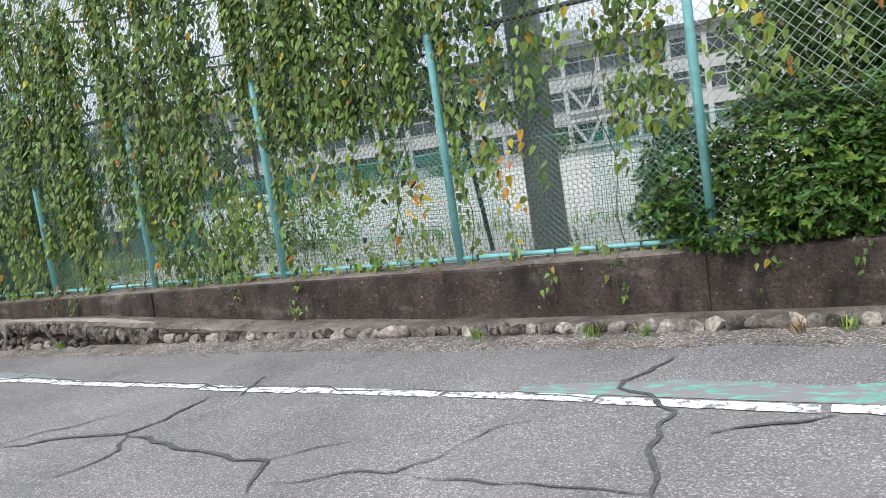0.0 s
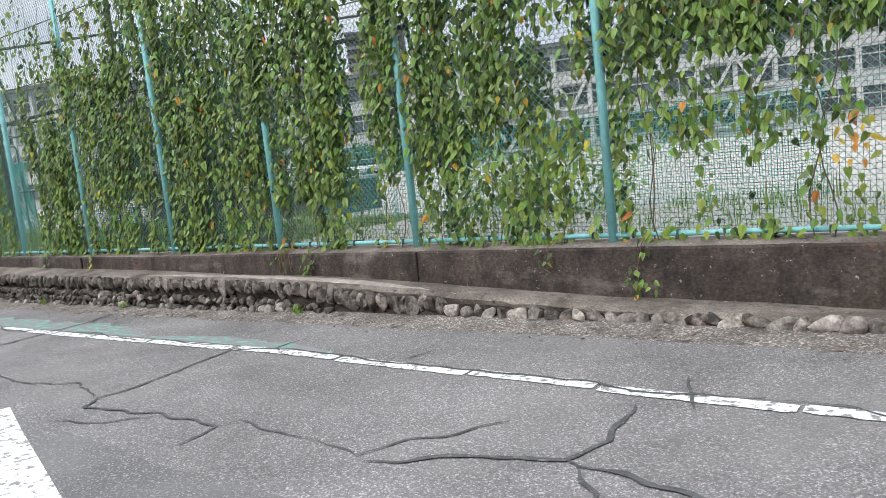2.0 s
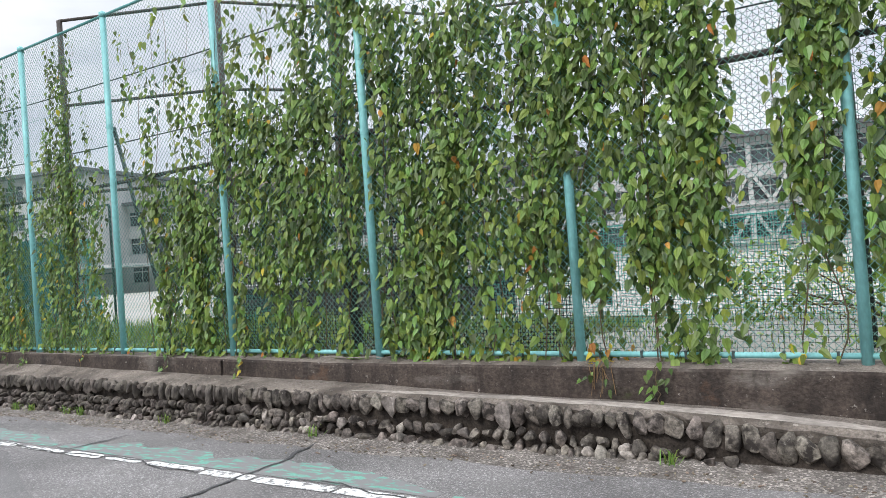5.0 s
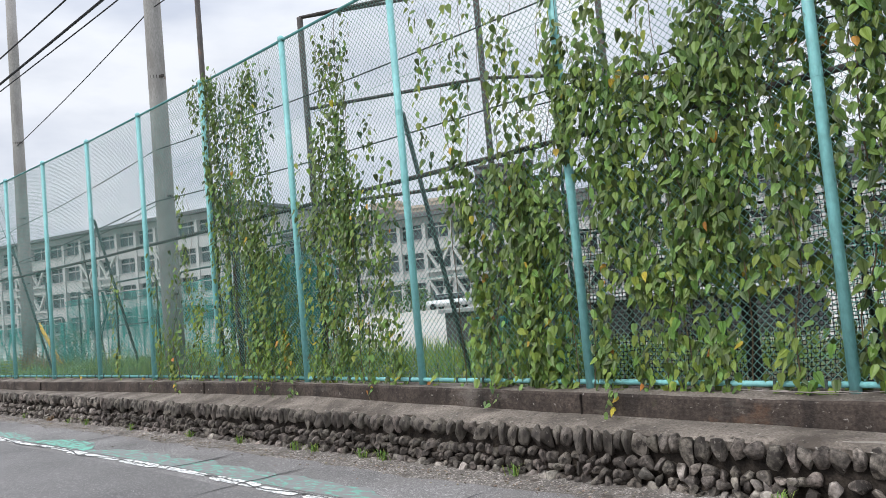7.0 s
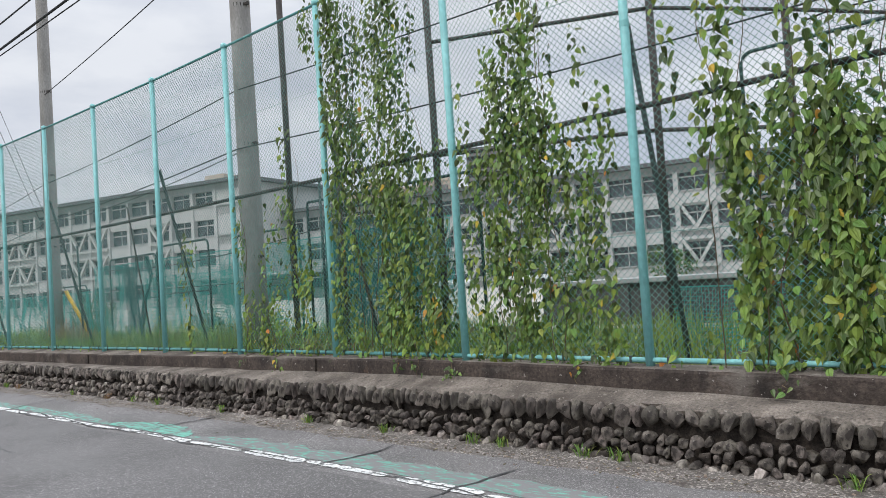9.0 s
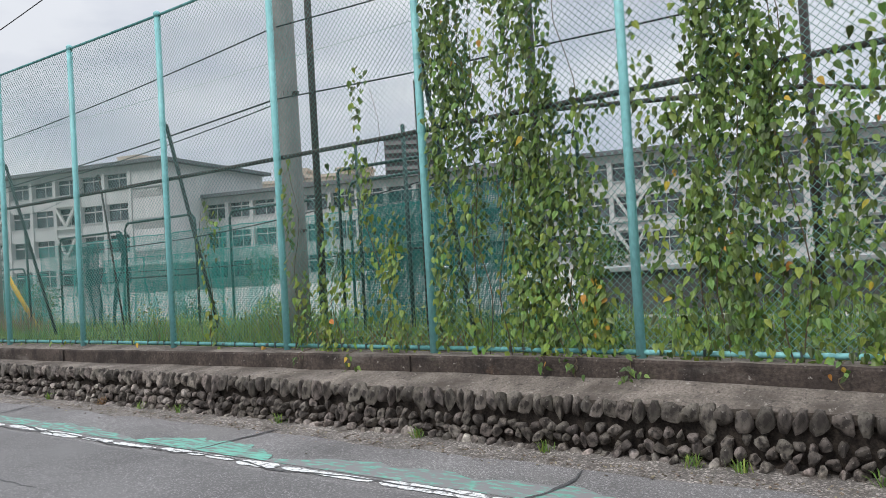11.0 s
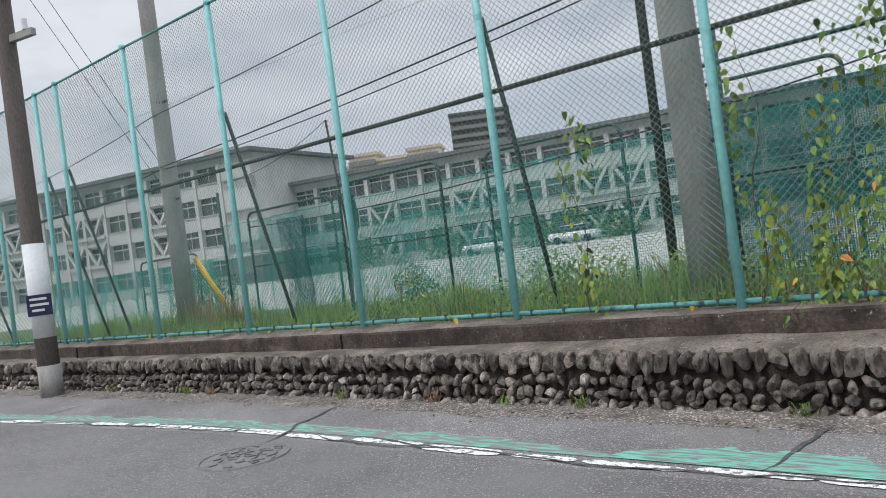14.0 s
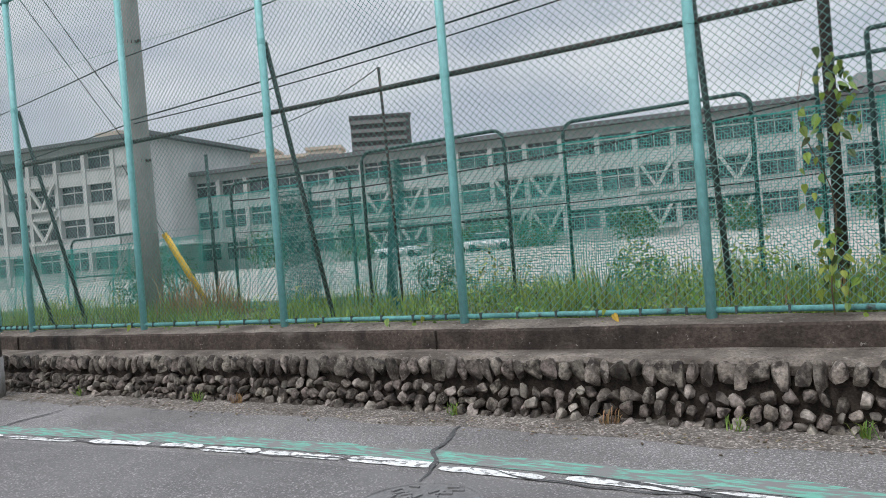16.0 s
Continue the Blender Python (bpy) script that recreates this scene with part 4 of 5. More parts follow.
vine("thick wall of green climbing vine with large leaves", [(-11.0, -9.2, 1.4, 3.7, 1.8), (-11.0, -9.7, 0.68, 1.4, 1.3), (-9.7, -9.2, 0.68, 1.5, 0.6), (-11.0, -9.2, 3.7, 4.75, 0.75)], [(-9.3, 4.6, 5), (-10.0, 4.6, 5), (-10.6, 4.6, 5)], 5, 0.02)
vine("thick green climbing vine thinning towards the top", [(-12.8, -11.05, 1.4, 3.1, 1.6), (-12.9, -11.6, 0.66, 1.4, 0.9), (-11.6, -11.0, 0.68, 1.5, 0.3), (-12.7, -11.8, 3.0, 4.75, 0.4), (-11.85, -11.0, 2.8, 4.75, 1.2), (-13.02, -12.62, 2.45, 3.6, 1.4)], [(-11.4, 4.6, 5), (-12.1, 4.6, 4), (-12.7, 4.5, 3)], 6, 0.02)
vine("bushy low vine with sparse upper shoots", [(-14.15, -13.0, 0.7, 2.55, 1.7), (-14.4, -13.0, 2.0, 2.8, 0.7), (-14.6, -12.95, 2.6, 4.5, 0.3)], [(-13.3, 4.6, 5), (-13.8, 4.5, 4), (-14.3, 4.4, 2)], 7, 0.01)
vine("tall narrow column of green climbing vine", [(-16.3, -15.55, 0.9, 3.6, 1.9), (-16.2, -15.55, 3.6, 4.65, 0.8), (-16.6, -15.15, 0.7, 2.6, 0.75), (-16.9, -16.3, 0.75, 3.4, 0.3), (-15.5, -15.1, 2.4, 3.6, 0.25)], [(-15.9, 4.7, 7), (-16.3, 2.5, 3)], 8, 0.012)
vine("pair of narrow columns of green climbing vine", [(-18.75, -18.3, 2.3, 4.75, 2.3), (-18.0, -17.55, 2.2, 4.6, 1.9), (-18.8, -17.1, 0.9, 2.8, 1.5), (-18.8, -17.0, 0.68, 1.3, 0.4), (-18.3, -17.9, 3.0, 4.3, 0.4), (-19.1, -18.6, 4.35, 4.8, 0.9)], [(-18.3, 4.7, 6), (-17.7, 4.7, 5), (-17.2, 2.6, 3)], 9, 0.012)
vine("young sparse vine shoots climbing the fence", [(-20.35, -19.2, 0.7, 1.9, 0.6), (-19.8, -19.4, 2.0, 3.35, 0.35), (-20.1, -19.3, 1.9, 2.6, 0.14), (-20.9, -20.45, 0.8, 1.45, 0.5), (-20.85, -20.6, 1.45, 2.8, 0.3), (-22.14, -21.86, 0.75, 2.25, 0.4)], [(-19.6, 3.3, 3), (-20.25, 2.0, 2), (-20.7, 2.6, 2), (-22.0, 2.3, 2)], 10, 0.01)
vine("low creeper along the foot of the fence", [(3, -12, 0.62, 0.76, 0.55), (-12, -21, 0.63, 0.9, 0.3), (-21, -34, 0.62, 0.72, 0.12), (-8.0, -11.2, 0.62, 0.8, 0.5)], [(-6.0, 0.8, 2)], 12, 0.05)
vine("fallen yellow vine leaves caught at the foot of the fence", [(-10.55, -10.2, 0.64, 0.74, 0.9), (-9.05, -8.6, 0.64, 0.76, 1.1), (-17.3, -17.1, 0.9, 1.5, 0.25), (-2.5, -2.1, 1.2, 1.8, 0.15), (-3.5, -3.1, 1.2, 1.7, 0.2)], [(-9.0, 0.8, 2)], 14, 1.4)


def tendril(x, length, n):
    v = thing("hanging_tendril", "leafy vine tendril hanging over the concrete wall", "climbing vine", "hanging tendrils")
    y = face_y(x) - 0.02
    pts = [(x + 0.06 * noise.noise((k * 0.6, x, 0)), y + (0.04 if k == 0 else -0.006 * k), WALL_TOP + 0.02 - length * k / 8) for k in range(9)]
    pts[0] = (x, fence_y(x) - 0.05, WALL_TOP + 0.015)
    pts[1] = (pts[1][0], y - 0.01, along(x, EDGE_Z) + 0.01)
    part("stem", Shape().tube(pts, 0.004, 4), STEM, v)
    P, Nn, D, S = [], [], [], []
    for _ in range(n):
        q = pts[rng.integers(1, 9)]
        P.append((q[0] + rng.normal(0, 0.05), q[1] - rng.uniform(0.005, 0.04), q[2] + rng.normal(0, 0.03)))
        Nn.append((rng.normal(0, 0.4), -1, rng.normal(0.5, 0.4)))
        D.append((rng.normal(0, 0.6), -0.2, -1))
        S.append(rng.uniform(0.035, 0.07))
    leaf_cloud("foliage", v, P, Nn, D, S, [LEAF, LEAF_OLD], (rng.random(n) < 0.12).astype(int), HEART)


for x, ln, n in ((-1.9, 0.36, 10), (-1.35, 0.4, 9), (-0.2, 0.34, 8), (0.4, 0.3, 7), (-4.72, 0.42, 24), (-5.5, 0.25, 6), (-8.3, 0.3, 16), (-8.7, 0.2, 8), (-12.6, 0.24, 16), (-13.8, 0.14, 8), (-15.45, 0.16, 8), (-16.85, 0.2, 14), (-17.3, 0.16, 8), (-17.6, 0.14, 6), (-19.75, 0.3, 18), (-20.4, 0.12, 6)):
    tendril(x, ln, n)


wires = thing("loose_wire", "thin loose tie wires lying on top of the wall", "wire")
for k, (x0, x1, bow) in enumerate(((-11.65, -10.9, 0.03), (-11.4, -10.75, 0.05), (-11.5, -11.0, 0.015))):
    part("strand", Shape().tube([(x0 + (x1 - x0) * i / 8, fence_y(x0) - 0.06 - bow * math.sin(0.39 * i), WALL_TOP + 0.004 - 0.01 * math.sin(0.39 * i)) for i in range(9)], 0.0025, 4), LEDGE_PALE, wires)
roots = thing("dry_roots", "fringe of dry brown rootlets hanging down the wall", "roots")
for k in range(12):
    x = -8.85 + 0.2 * rng.random()
    part("rootlet", Shape().tube([(x, face_y(x) + 0.1, WALL_TOP), (x + 0.01, face_y(x) - 0.012, along(x, EDGE_Z) + 0.012), (x + rng.normal(0, 0.03), face_y(x) - 0.03, along(x, EDGE_Z) - rng.uniform(0.08, 0.22))], 0.003, 4), DRY, roots)


def blob_leaves(blobs, n, size, front=-0.4):
    """Leaf places on and in a union of ellipsoids (centre, radii)."""
    P, Nn, D, S = [], [], [], []
    vol = np.array([r[0] * r[1] * r[2] for c, r in blobs])
    for i in rng.choice(len(blobs), n, p=vol / vol.sum()):
        c, r = np.array(blobs[i][0]), np.array(blobs[i][1])
        d = rng.normal(size=3)
        d /= np.linalg.norm(d)
        q = c + d * r * (rng.uniform(0.25, 1.0) ** 0.45) * (1 + 0.22 * noise.noise(tuple(d * 3 + c)))
        P.append(q)
        Nn.append(d * 0.6 + rng.normal(0, 0.5, 3) + (0, -0.2, 0.6))
        D.append(d * 0.9 + rng.normal(0, 0.6, 3))
        S.append(rng.uniform(*size))
    return P, Nn, D, S


def rosettes(blobs, n, size):
    """Whorls of seven upright leaves at twig tips on the skin of a union of ellipsoids."""
    P, Nn, D, S = [], [], [], []
    area = np.array([(r[0] * r[1] * r[2]) ** 0.67 for c, r in blobs])
    for i in rng.choice(len(blobs), n // 7 + 1, p=area / area.sum()):
        c, r = np.array(blobs[i][0]), np.array(blobs[i][1])
        d = rng.normal(size=3)
        d /= np.linalg.norm(d)
        tip = c + d * r * rng.uniform(0.8, 1.05) * (1 + 0.25 * noise.noise(tuple(d * 3 + c)))
        axis = d * 0.6 + np.array((0, -0.1, 0.8)) + rng.normal(0, 0.15, 3)
        axis /= np.linalg.norm(axis)
        u = np.cross(axis, (0.3, 0.9, 0.1))
        u /= np.linalg.norm(u)
        w, grow = np.cross(axis, u), rng.uniform(0.75, 1.2)
        for k in range(7):
            t = 6.283 * k / 7 + rng.normal(0, 0.2)
            out = u * math.cos(t) + w * math.sin(t)
            rise = rng.uniform(0.25, 0.9)
            P.append(tip)
            D.append(out + axis * rise)
            Nn.append(axis - out * rise)
            S.append(rng.uniform(*size) * grow)
    return P[:n], Nn[:n], D[:n], S[:n]


def shrub(label, blobs, n, size, mat, outline=LANCE, category="shrub", name="shrub"):
    b = thing(name, label, category)
    P, Nn, D, S = blob_leaves(blobs, n, size)
    if name == "azalea_shrub":
        inner = n // 2
        tips = rosettes(blobs, n - inner, size)
        P, Nn, D, S = (list(old_list[:inner]) + list(tip_list) for old_list, tip_list in zip(([c for c in P], Nn, D, S), tips))
    picks = (rng.random(n) < 0.006).astype(int)
    if name == "azalea_shrub":
        picks[n // 2:] = np.where(np.repeat(rng.random(n // 7 + 1), 7)[:n - n // 2] < 0.35, 2, picks[n // 2:])
    leaf_cloud("foliage", b, P, Nn, D, S, [mat, DRY, SHRUB_TIP], picks, outline, 0.12)
    s = Shape()
    lo = min(c[2] - r[2] for c, r in blobs)
    foot = Vector(blobs[0][0][:2] + (lo,))
    for c, r in blobs:
        for k in range(5):
            e = Vector(c) + Vector(rng.normal(0, 0.45, 3)) * min(r)
            mid = foot.lerp(e, 0.5) + Vector(rng.normal(0, 0.06, 3))
            s.tube([foot + Vector((rng.normal(0, 0.06), rng.normal(0, 0.06), 0)), mid, e], 0.01, 5, radii=[0.016, 0.011, 0.005])
    part("branch", s, STEM, b)
    return b


shrub("dense dark green azalea shrub pushing through the fence", [((0.05, 6.14, 1.22), (0.66, 0.42, 0.6)), ((0.6, 6.15, 1.1), (0.6, 0.42, 0.6)), ((-0.85, 6.3, 1.2), (0.36, 0.34, 0.45)), ((-0.4, 5.9, 0.76), (0.55, 0.2, 0.18)), ((0.15, 5.9, 0.95), (0.5, 0.22, 0.3)), ((-0.95, 6.3, 0.9), (0.35, 0.4, 0.25)), ((1.2, 6.3, 0.95), (0.5, 0.4, 0.4))], 24000, (0.045, 0.085), SHRUB, name="azalea_shrub")
shrub("dark leafy thicket standing behind the fence", [((1.6, 8.8, 2.6), (1.6, 0.8, 2.1)), ((0.4, 8.9, 3.0), (1.1, 0.7, 1.6)), ((-0.3, 9.0, 2.6), (0.6, 0.6, 1.2)), ((3.0, 8.6, 2.4), (1.4, 0.9, 1.9)), ((0.9, 8.6, 1.5), (1.0, 0.6, 1.0))], 19000, (0.08, 0.15), SHRUB, name="thicket")
shrub("rounded green bush behind the netting", [((-33.3, 9.6, 1.1), (0.8, 0.6, 0.6)), ((-34.3, 9.9, 1.0), (0.7, 0.6, 0.5))], 1800, (0.05, 0.1), SHRUB)
shrub("leafy green weed clump on the bank", [((-22.9, 7.9, 0.85), (0.4, 0.3, 0.32)), ((-23.4, 8.0, 0.75), (0.3, 0.3, 0.2))], 500, (0.04, 0.08), GRASS, name="weed_clump", category="weed")
shrub("leafy green weed clump by the pole", [((-21.75, 7.3, 0.8), (0.3, 0.25, 0.28))], 300, (0.04, 0.08), GRASS, name="weed_clump", category="weed")
shrub("low green bush by the practice net", [((-24.3, 9.1, 0.85), (0.34, 0.3, 0.3))], 420, (0.05, 0.09), GRASS)
shrub("low green bush behind the practice net", [((-27.3, 9.5, 0.95), (0.35, 0.3, 0.4)), ((-26.9, 9.4, 0.8), (0.3, 0.3, 0.25))], 520, (0.05, 0.09), SHRUB)
shrub("bright green bush seen through the vines", [((-6.6, 8.6, 1.0), (0.9, 0.5, 0.45)), ((-8.2, 9.4, 1.0), (0.7, 0.5, 0.5))], 1300, (0.06, 0.11), GRASS)
for k, (sx, sy, h, w) in enumerate(((29, -5, 1.5, 1.8), (32.5, -5, 1.8, 2.0), (36, -5, 1.3, 1.6), (44, -4, 1.6, 1.8), (52, -5, 1.4, 1.7), (20, -6, 1.7, 2.0), (62, -6, 2.0, 2.2), (12, -7, 2.0, 2.2))):
    q = Vector(LOW) + U * sx + N * sy
    shrub("clipped dark hedge shrub in front of the school", [((q.x, q.y, 0.5 + h * 0.9), (w, 1.2, h)), ((q.x + 1.4, q.y + 0.4, 0.5 + h * 0.7), (w * 0.8, 1.1, h * 0.75))], 700, (0.22, 0.4), SHRUB, name="hedge_shrub")


def blades(patches, mat, name, label):
    """Upright bent grass blades over patches (x0, x1, y0, y1, number, height)."""
    V, F = [], []
    for x0, x1, y0, y1, n, h in patches:
        for _ in range(n):
            x, y = rng.uniform(x0, x1), rng.uniform(y0, y1)
            tuft = noise.noise((x * 1.1, y * 1.3, 3)) + 0.6 * noise.noise((x * 3.4, y * 3.1, 8))
            if tuft < -0.28 + 0.2 * rng.random():
                continue
            hh = h * rng.uniform(0.4, 1.15) * max(0.3, 0.72 + 0.95 * tuft)
            a, b, w = rng.uniform(0, 6.28), rng.normal(0, 0.35), rng.uniform(0.004, 0.009)
            z = 0.57
            s = np.array((math.cos(a), math.sin(a), 0)) * w
            t = np.array((math.cos(a + 1.57), math.sin(a + 1.57), 0)) * hh * b
            p = np.array((x, y, z))
            k = len(V)
            m = p + t * 0.35 + (0, 0, hh * 0.6)
            V += [p - s, p + s, m + s * 0.7, m - s * 0.7, p + t + (0, 0, hh)]
            F += [(k, k + 1, k + 2, k + 3), (k + 3, k + 2, k + 4)]
    ob = new(name, mesh_of(name, np.array(V), F, mat))
    return tagged(ob, label, "grass", "", "stuff")


blades([(-36, -20.6, 6.35, 7.4, 5200, 0.28), (-25, -19, 6.4, 8.0, 3000, 0.42), (-36, -25, 7.2, 9.0, 3200, 0.33), (-20, -12, 6.4, 8.8, 5200, 0.36), (-12, 2, 6.5, 9.5, 3800, 0.25), (-27, -12, 8.5, 10.8, 3800, 0.3)], GRASS, "long_grass", "long uncut green grass on the bank")
blades([(-30.3, -29.2, 7.2, 8.0, 420, 0.5), (-20.8, -18.9, 6.4, 7.0, 500, 0.35), (-24, -20, 6.5, 7.5, 260, 0.4)], DRY, "dry_weeds", "brown dry weeds on the bank")


def broadleaf(patches):
    """Low leafy weeds over patches (x0, x1, y0, y1, plants, height), each a bunch of small leaves round a stalk."""
    P, Nn, D, S = [], [], [], []
    for x0, x1, y0, y1, n, h in patches:
        for _ in range(n):
            x, y = rng.uniform(x0, x1), rng.uniform(y0, y1)
            tall = h * rng.uniform(0.35, 1.1) * max(0.25, 0.7 + noise.noise((x * 0.9, y, 17)))
            for _ in range(int(10 + 40 * tall)):
                u = rng.random()
                a, r = rng.uniform(0, 6.28), 0.12 * (1.1 - u) + 0.02
                P.append((x + r * math.cos(a), y + r * math.sin(a), 0.58 + tall * u))
                D.append((math.cos(a), math.sin(a), rng.normal(-0.1, 0.4)))
                Nn.append((rng.normal(0, 0.4), rng.normal(-0.3, 0.4), 1.0))
                S.append(rng.uniform(0.03, 0.075))
    bed = thing("broadleaf_weeds", "low leafy green weeds growing on the bank", "weeds")
    leaf_cloud("foliage", bed, P, Nn, D, S, [GRASS, LEAF], (rng.random(len(P)) < 0.5).astype(int), LANCE, 0.15)


broadleaf([(-36, -19, 6.3, 6.7, 170, 0.22), (-25.5, -19, 6.5, 8.0, 150, 0.55), (-34, -25, 7.0, 8.8, 90, 0.4), (-20, -12.5, 6.35, 8.0, 150, 0.35), (-9, -4, 6.6, 8.0, 50, 0.4)])


def tuft(x, green):
    y, z = kerb_y(x) - 0.04, road_z(x) + 0.01
    V, F = [], []
    for _ in range(26):
        a, h, r = rng.uniform(0, 6.28), rng.uniform(0.05, 0.13), rng.uniform(0.02, 0.1)
        p = np.array((x + rng.normal(0, 0.03), y + rng.normal(0, 0.02), z))
        s = np.array((-math.sin(a), math.cos(a), 0)) * 0.004
        o = np.array((math.cos(a) * r, math.sin(a) * r, h))
        k = len(V)
        V += [p - s, p + s, p + o * (0.6, 0.6, 0.75) + s, p + o * (0.6, 0.6, 0.75) - s, p + o * (1, 1, 0.85)]
        F += [(k, k + 1, k + 2, k + 3), (k + 3, k + 2, k + 4)]
    ob = new("weed_tuft", mesh_of("weed_tuft", np.array(V), F, GRASS if green else DRY))
    tagged(ob, "small tuft of weeds at the foot of the kerb stones", "weed", "weeds along the kerb")


for x in (0.3, 0.0, -1.0, -1.4, -2.4, -8.1, -11.2, -13.3, -14.9, -16.3, -16.0, -15.2, -17.4, -18.6, -20.3, -21.9, -22.6, -23.4, -24.6, -26.9, -27.4, -29.2):
    tuft(x, rng.random() < 0.75)

# ---- nets and frames behind the fence ----
def net(label, origin, du, width, z0, z1, pitch, strand, mat, wave=0.06, sag=0.05, seed=0, name="netting"):
    """A knotted net that hangs in folds: upright and level strands with real thickness."""
    d, nrm = Vector(du).normalized(), Vector((-du[1], du[0], 0)).normalized()

    def at(u, z):
        f = (z1 - z) / (z1 - z0)
        off = wave * noise.noise((u * 1.3, z * 0.7, seed)) + wave * 0.4 * noise.noise((u * 4, z * 1.5, seed + 3))
        dz = -sag * f * (0.5 + noise.noise((u * 0.9, 0, seed + 7))) - 0.02 * noise.noise((u * 5, z * 4, seed))
        return Vector((origin[0], origin[1], 0)) + d * (u + 0.25 * pitch * noise.noise((u * 6, z * 6, seed + 1))) + nrm * off + Vector((0, 0, z + dz))

    s = Shape()
    for u in np.arange(0, width, pitch):
        s.tube([at(u, z) for z in np.linspace(z0, z1, 9)], strand, 3, False)
    for z in np.arange(z0, z1, pitch):
        s.tube([at(u, z) for u in np.linspace(0, width, max(4, int(width / 0.2)))], strand, 3, False)
    ob = thing(name, label, "net", "nets")
    part("mesh", s, mat, ob)
    for z, nm in ((z1, "head_rope"), (z0, "foot_rope")):
        part(nm, Shape().tube([at(u, z) for u in np.linspace(0, width, max(4, int(width / 0.15)))], 0.007, 5), mat, ob)
    return ob


net("black square-mesh ball net hanging behind the fence", (-0.75, 6.3), (-1, 0.005, 0), 12.9, 0.66, 3.1, 0.04, 0.0016, NET_BLACK, 0.10, 0.02, 2)
net("black ball net bunched low behind the vines", (-9.1, 6.42), (-1, 0.01, 0), 4.1, 0.62, 1.95, 0.03, 0.0034, NET_BLACK, 0.16, 0.12, 13)
net("fine green ball net stretched along the yard", (-20.6, 8.75), (-1, 0, 0), 10.5, 0.58, 2.3, 0.03, 0.0027, NET_GREEN, 0.16, 0.12, 3)
net("fine green ball net sagging along the yard", (-31.2, 8.9), (-1, 0.02, 0), 9.0, 0.58, 1.75, 0.03, 0.0031, NET_GREEN, 0.18, 0.14, 4)
net("dense green screen net on a pipe frame", (-19.1, 8.1), (-1, 0.12, 0), 2.7, 0.75, 2.42, 0.021, 0.004, NET_DARK, 0.10, 0.05, 5)
net("second layer of dense green screen net", (-18.9, 8.35), (-1, 0.12, 0), 3.0, 0.8, 2.3, 0.026, 0.004, NET_GREEN, 0.14, 0.08, 6)
net("gathered green net hanging from a post", (-26.6, 7.75), (-1, 0, 0), 0.3, 0.62, 2.3, 0.014, 0.0034, NET_DARK, 0.4, 0.02, 7)
net("gathered green net hanging beside a frame", (-28.6, 8.6), (-1, 0, 0), 0.7, 0.65, 2.2, 0.018, 0.0032, NET_DARK, 0.16, 0.02, 8)
net("second green ball net hanging in folds", (-24.6, 9.35), (-1, 0.03, 0), 5.6, 0.58, 1.95, 0.03, 0.0028, NET_GREEN, 0.22, 0.2, 12)
net("low green net slumped behind the fence", (-13.6, 7.3), (-1, 0.05, 0), 1.7, 0.58, 1.2, 0.03, 0.0028, NET_GREEN, 0.18, 0.22, 9)
net("green net hung at the yard's edge", (-4.0, 9.6), (-1, 0.02, 0), 8.0, 0.55, 1.75, 0.034, 0.003, NET_GREEN, 0.2, 0.1, 10)
net("pale green net behind the shrub", (3.6, 9.9), (-1, 0, 0), 6.4, 0.55, 1.7, 0.034, 0.003, NET_GREEN, 0.2, 0.1, 11)


def pipe_frame(label, x0, x1, y, top, y1=None, foot=YARD - 0.03, corner=0.14):
    """A practice-net frame: bent pipe with rounded upper corners and a middle bar."""
    y1 = y if y1 is None else y1
    f = thing("practice_net_stand", label, "practice net", "practice net stands", (x0, y, foot))
    w, dy, h, r = x1 - x0, y1 - y, top - foot, corner
    s = 1 if w > 0 else -1
    left = [(0, 0, 0), (0, 0, h - r)] + [(s * r * (1 - math.cos(a)), 0, h - r + r * math.sin(a)) for a in np.linspace(0.3, 1.57, 5)]
    right = [(w - p[0], dy, p[2]) for p in reversed(left)]
    part("bent_pipe", Shape().tube(left + right, 0.022, 8), PIPE_GREEN, f, smooth=True)
    part("middle_bar", Shape().tube([(0, 0, h * 0.5), (w, dy, h * 0.5)], 0.015, 6), PIPE_GREEN, f, smooth=True)
    for u in (0, w):
        part("foot_bar", Shape().tube([(u, dy * u / w - 0.45, 0.03), (u, dy * u / w + 0.45, 0.03)], 0.02, 6), PIPE_GREEN, f, smooth=True)
    return f


pipe_frame("dark green practice-net frame with rounded corners", -30.4, -28.1, 8.8, 2.45)
pipe_frame("dark green practice-net frame with rounded corners", -27.75, -25.65, 8.65, 2.56)
pipe_frame("dark green practice-net frame with rounded corners", -25.0, -22.98, 8.86, 2.55)
pipe_frame("dark green practice-net frame by the screen net", -22.4, -20.6, 9.0, 2.75)
pipe_frame("dark pipe frame carrying the dense screen net", -21.9, -18.3, 8.25, 2.82, corner=0.04)
pipe_frame("dark pipe frame beside the backstop", -15.2, -13.2, 9.3, 3.75)
pipe_frame("dark green practice-net frame far along the yard", -35.6, -33.2, 9.4, 1.95)


def stick(label, pts, r, mat, name="net_pole", category="pole"):
    ob = part(name, Shape().tube(pts, r, 10), mat, None, label, True)
    return tagged(ob, "", category, "net poles")


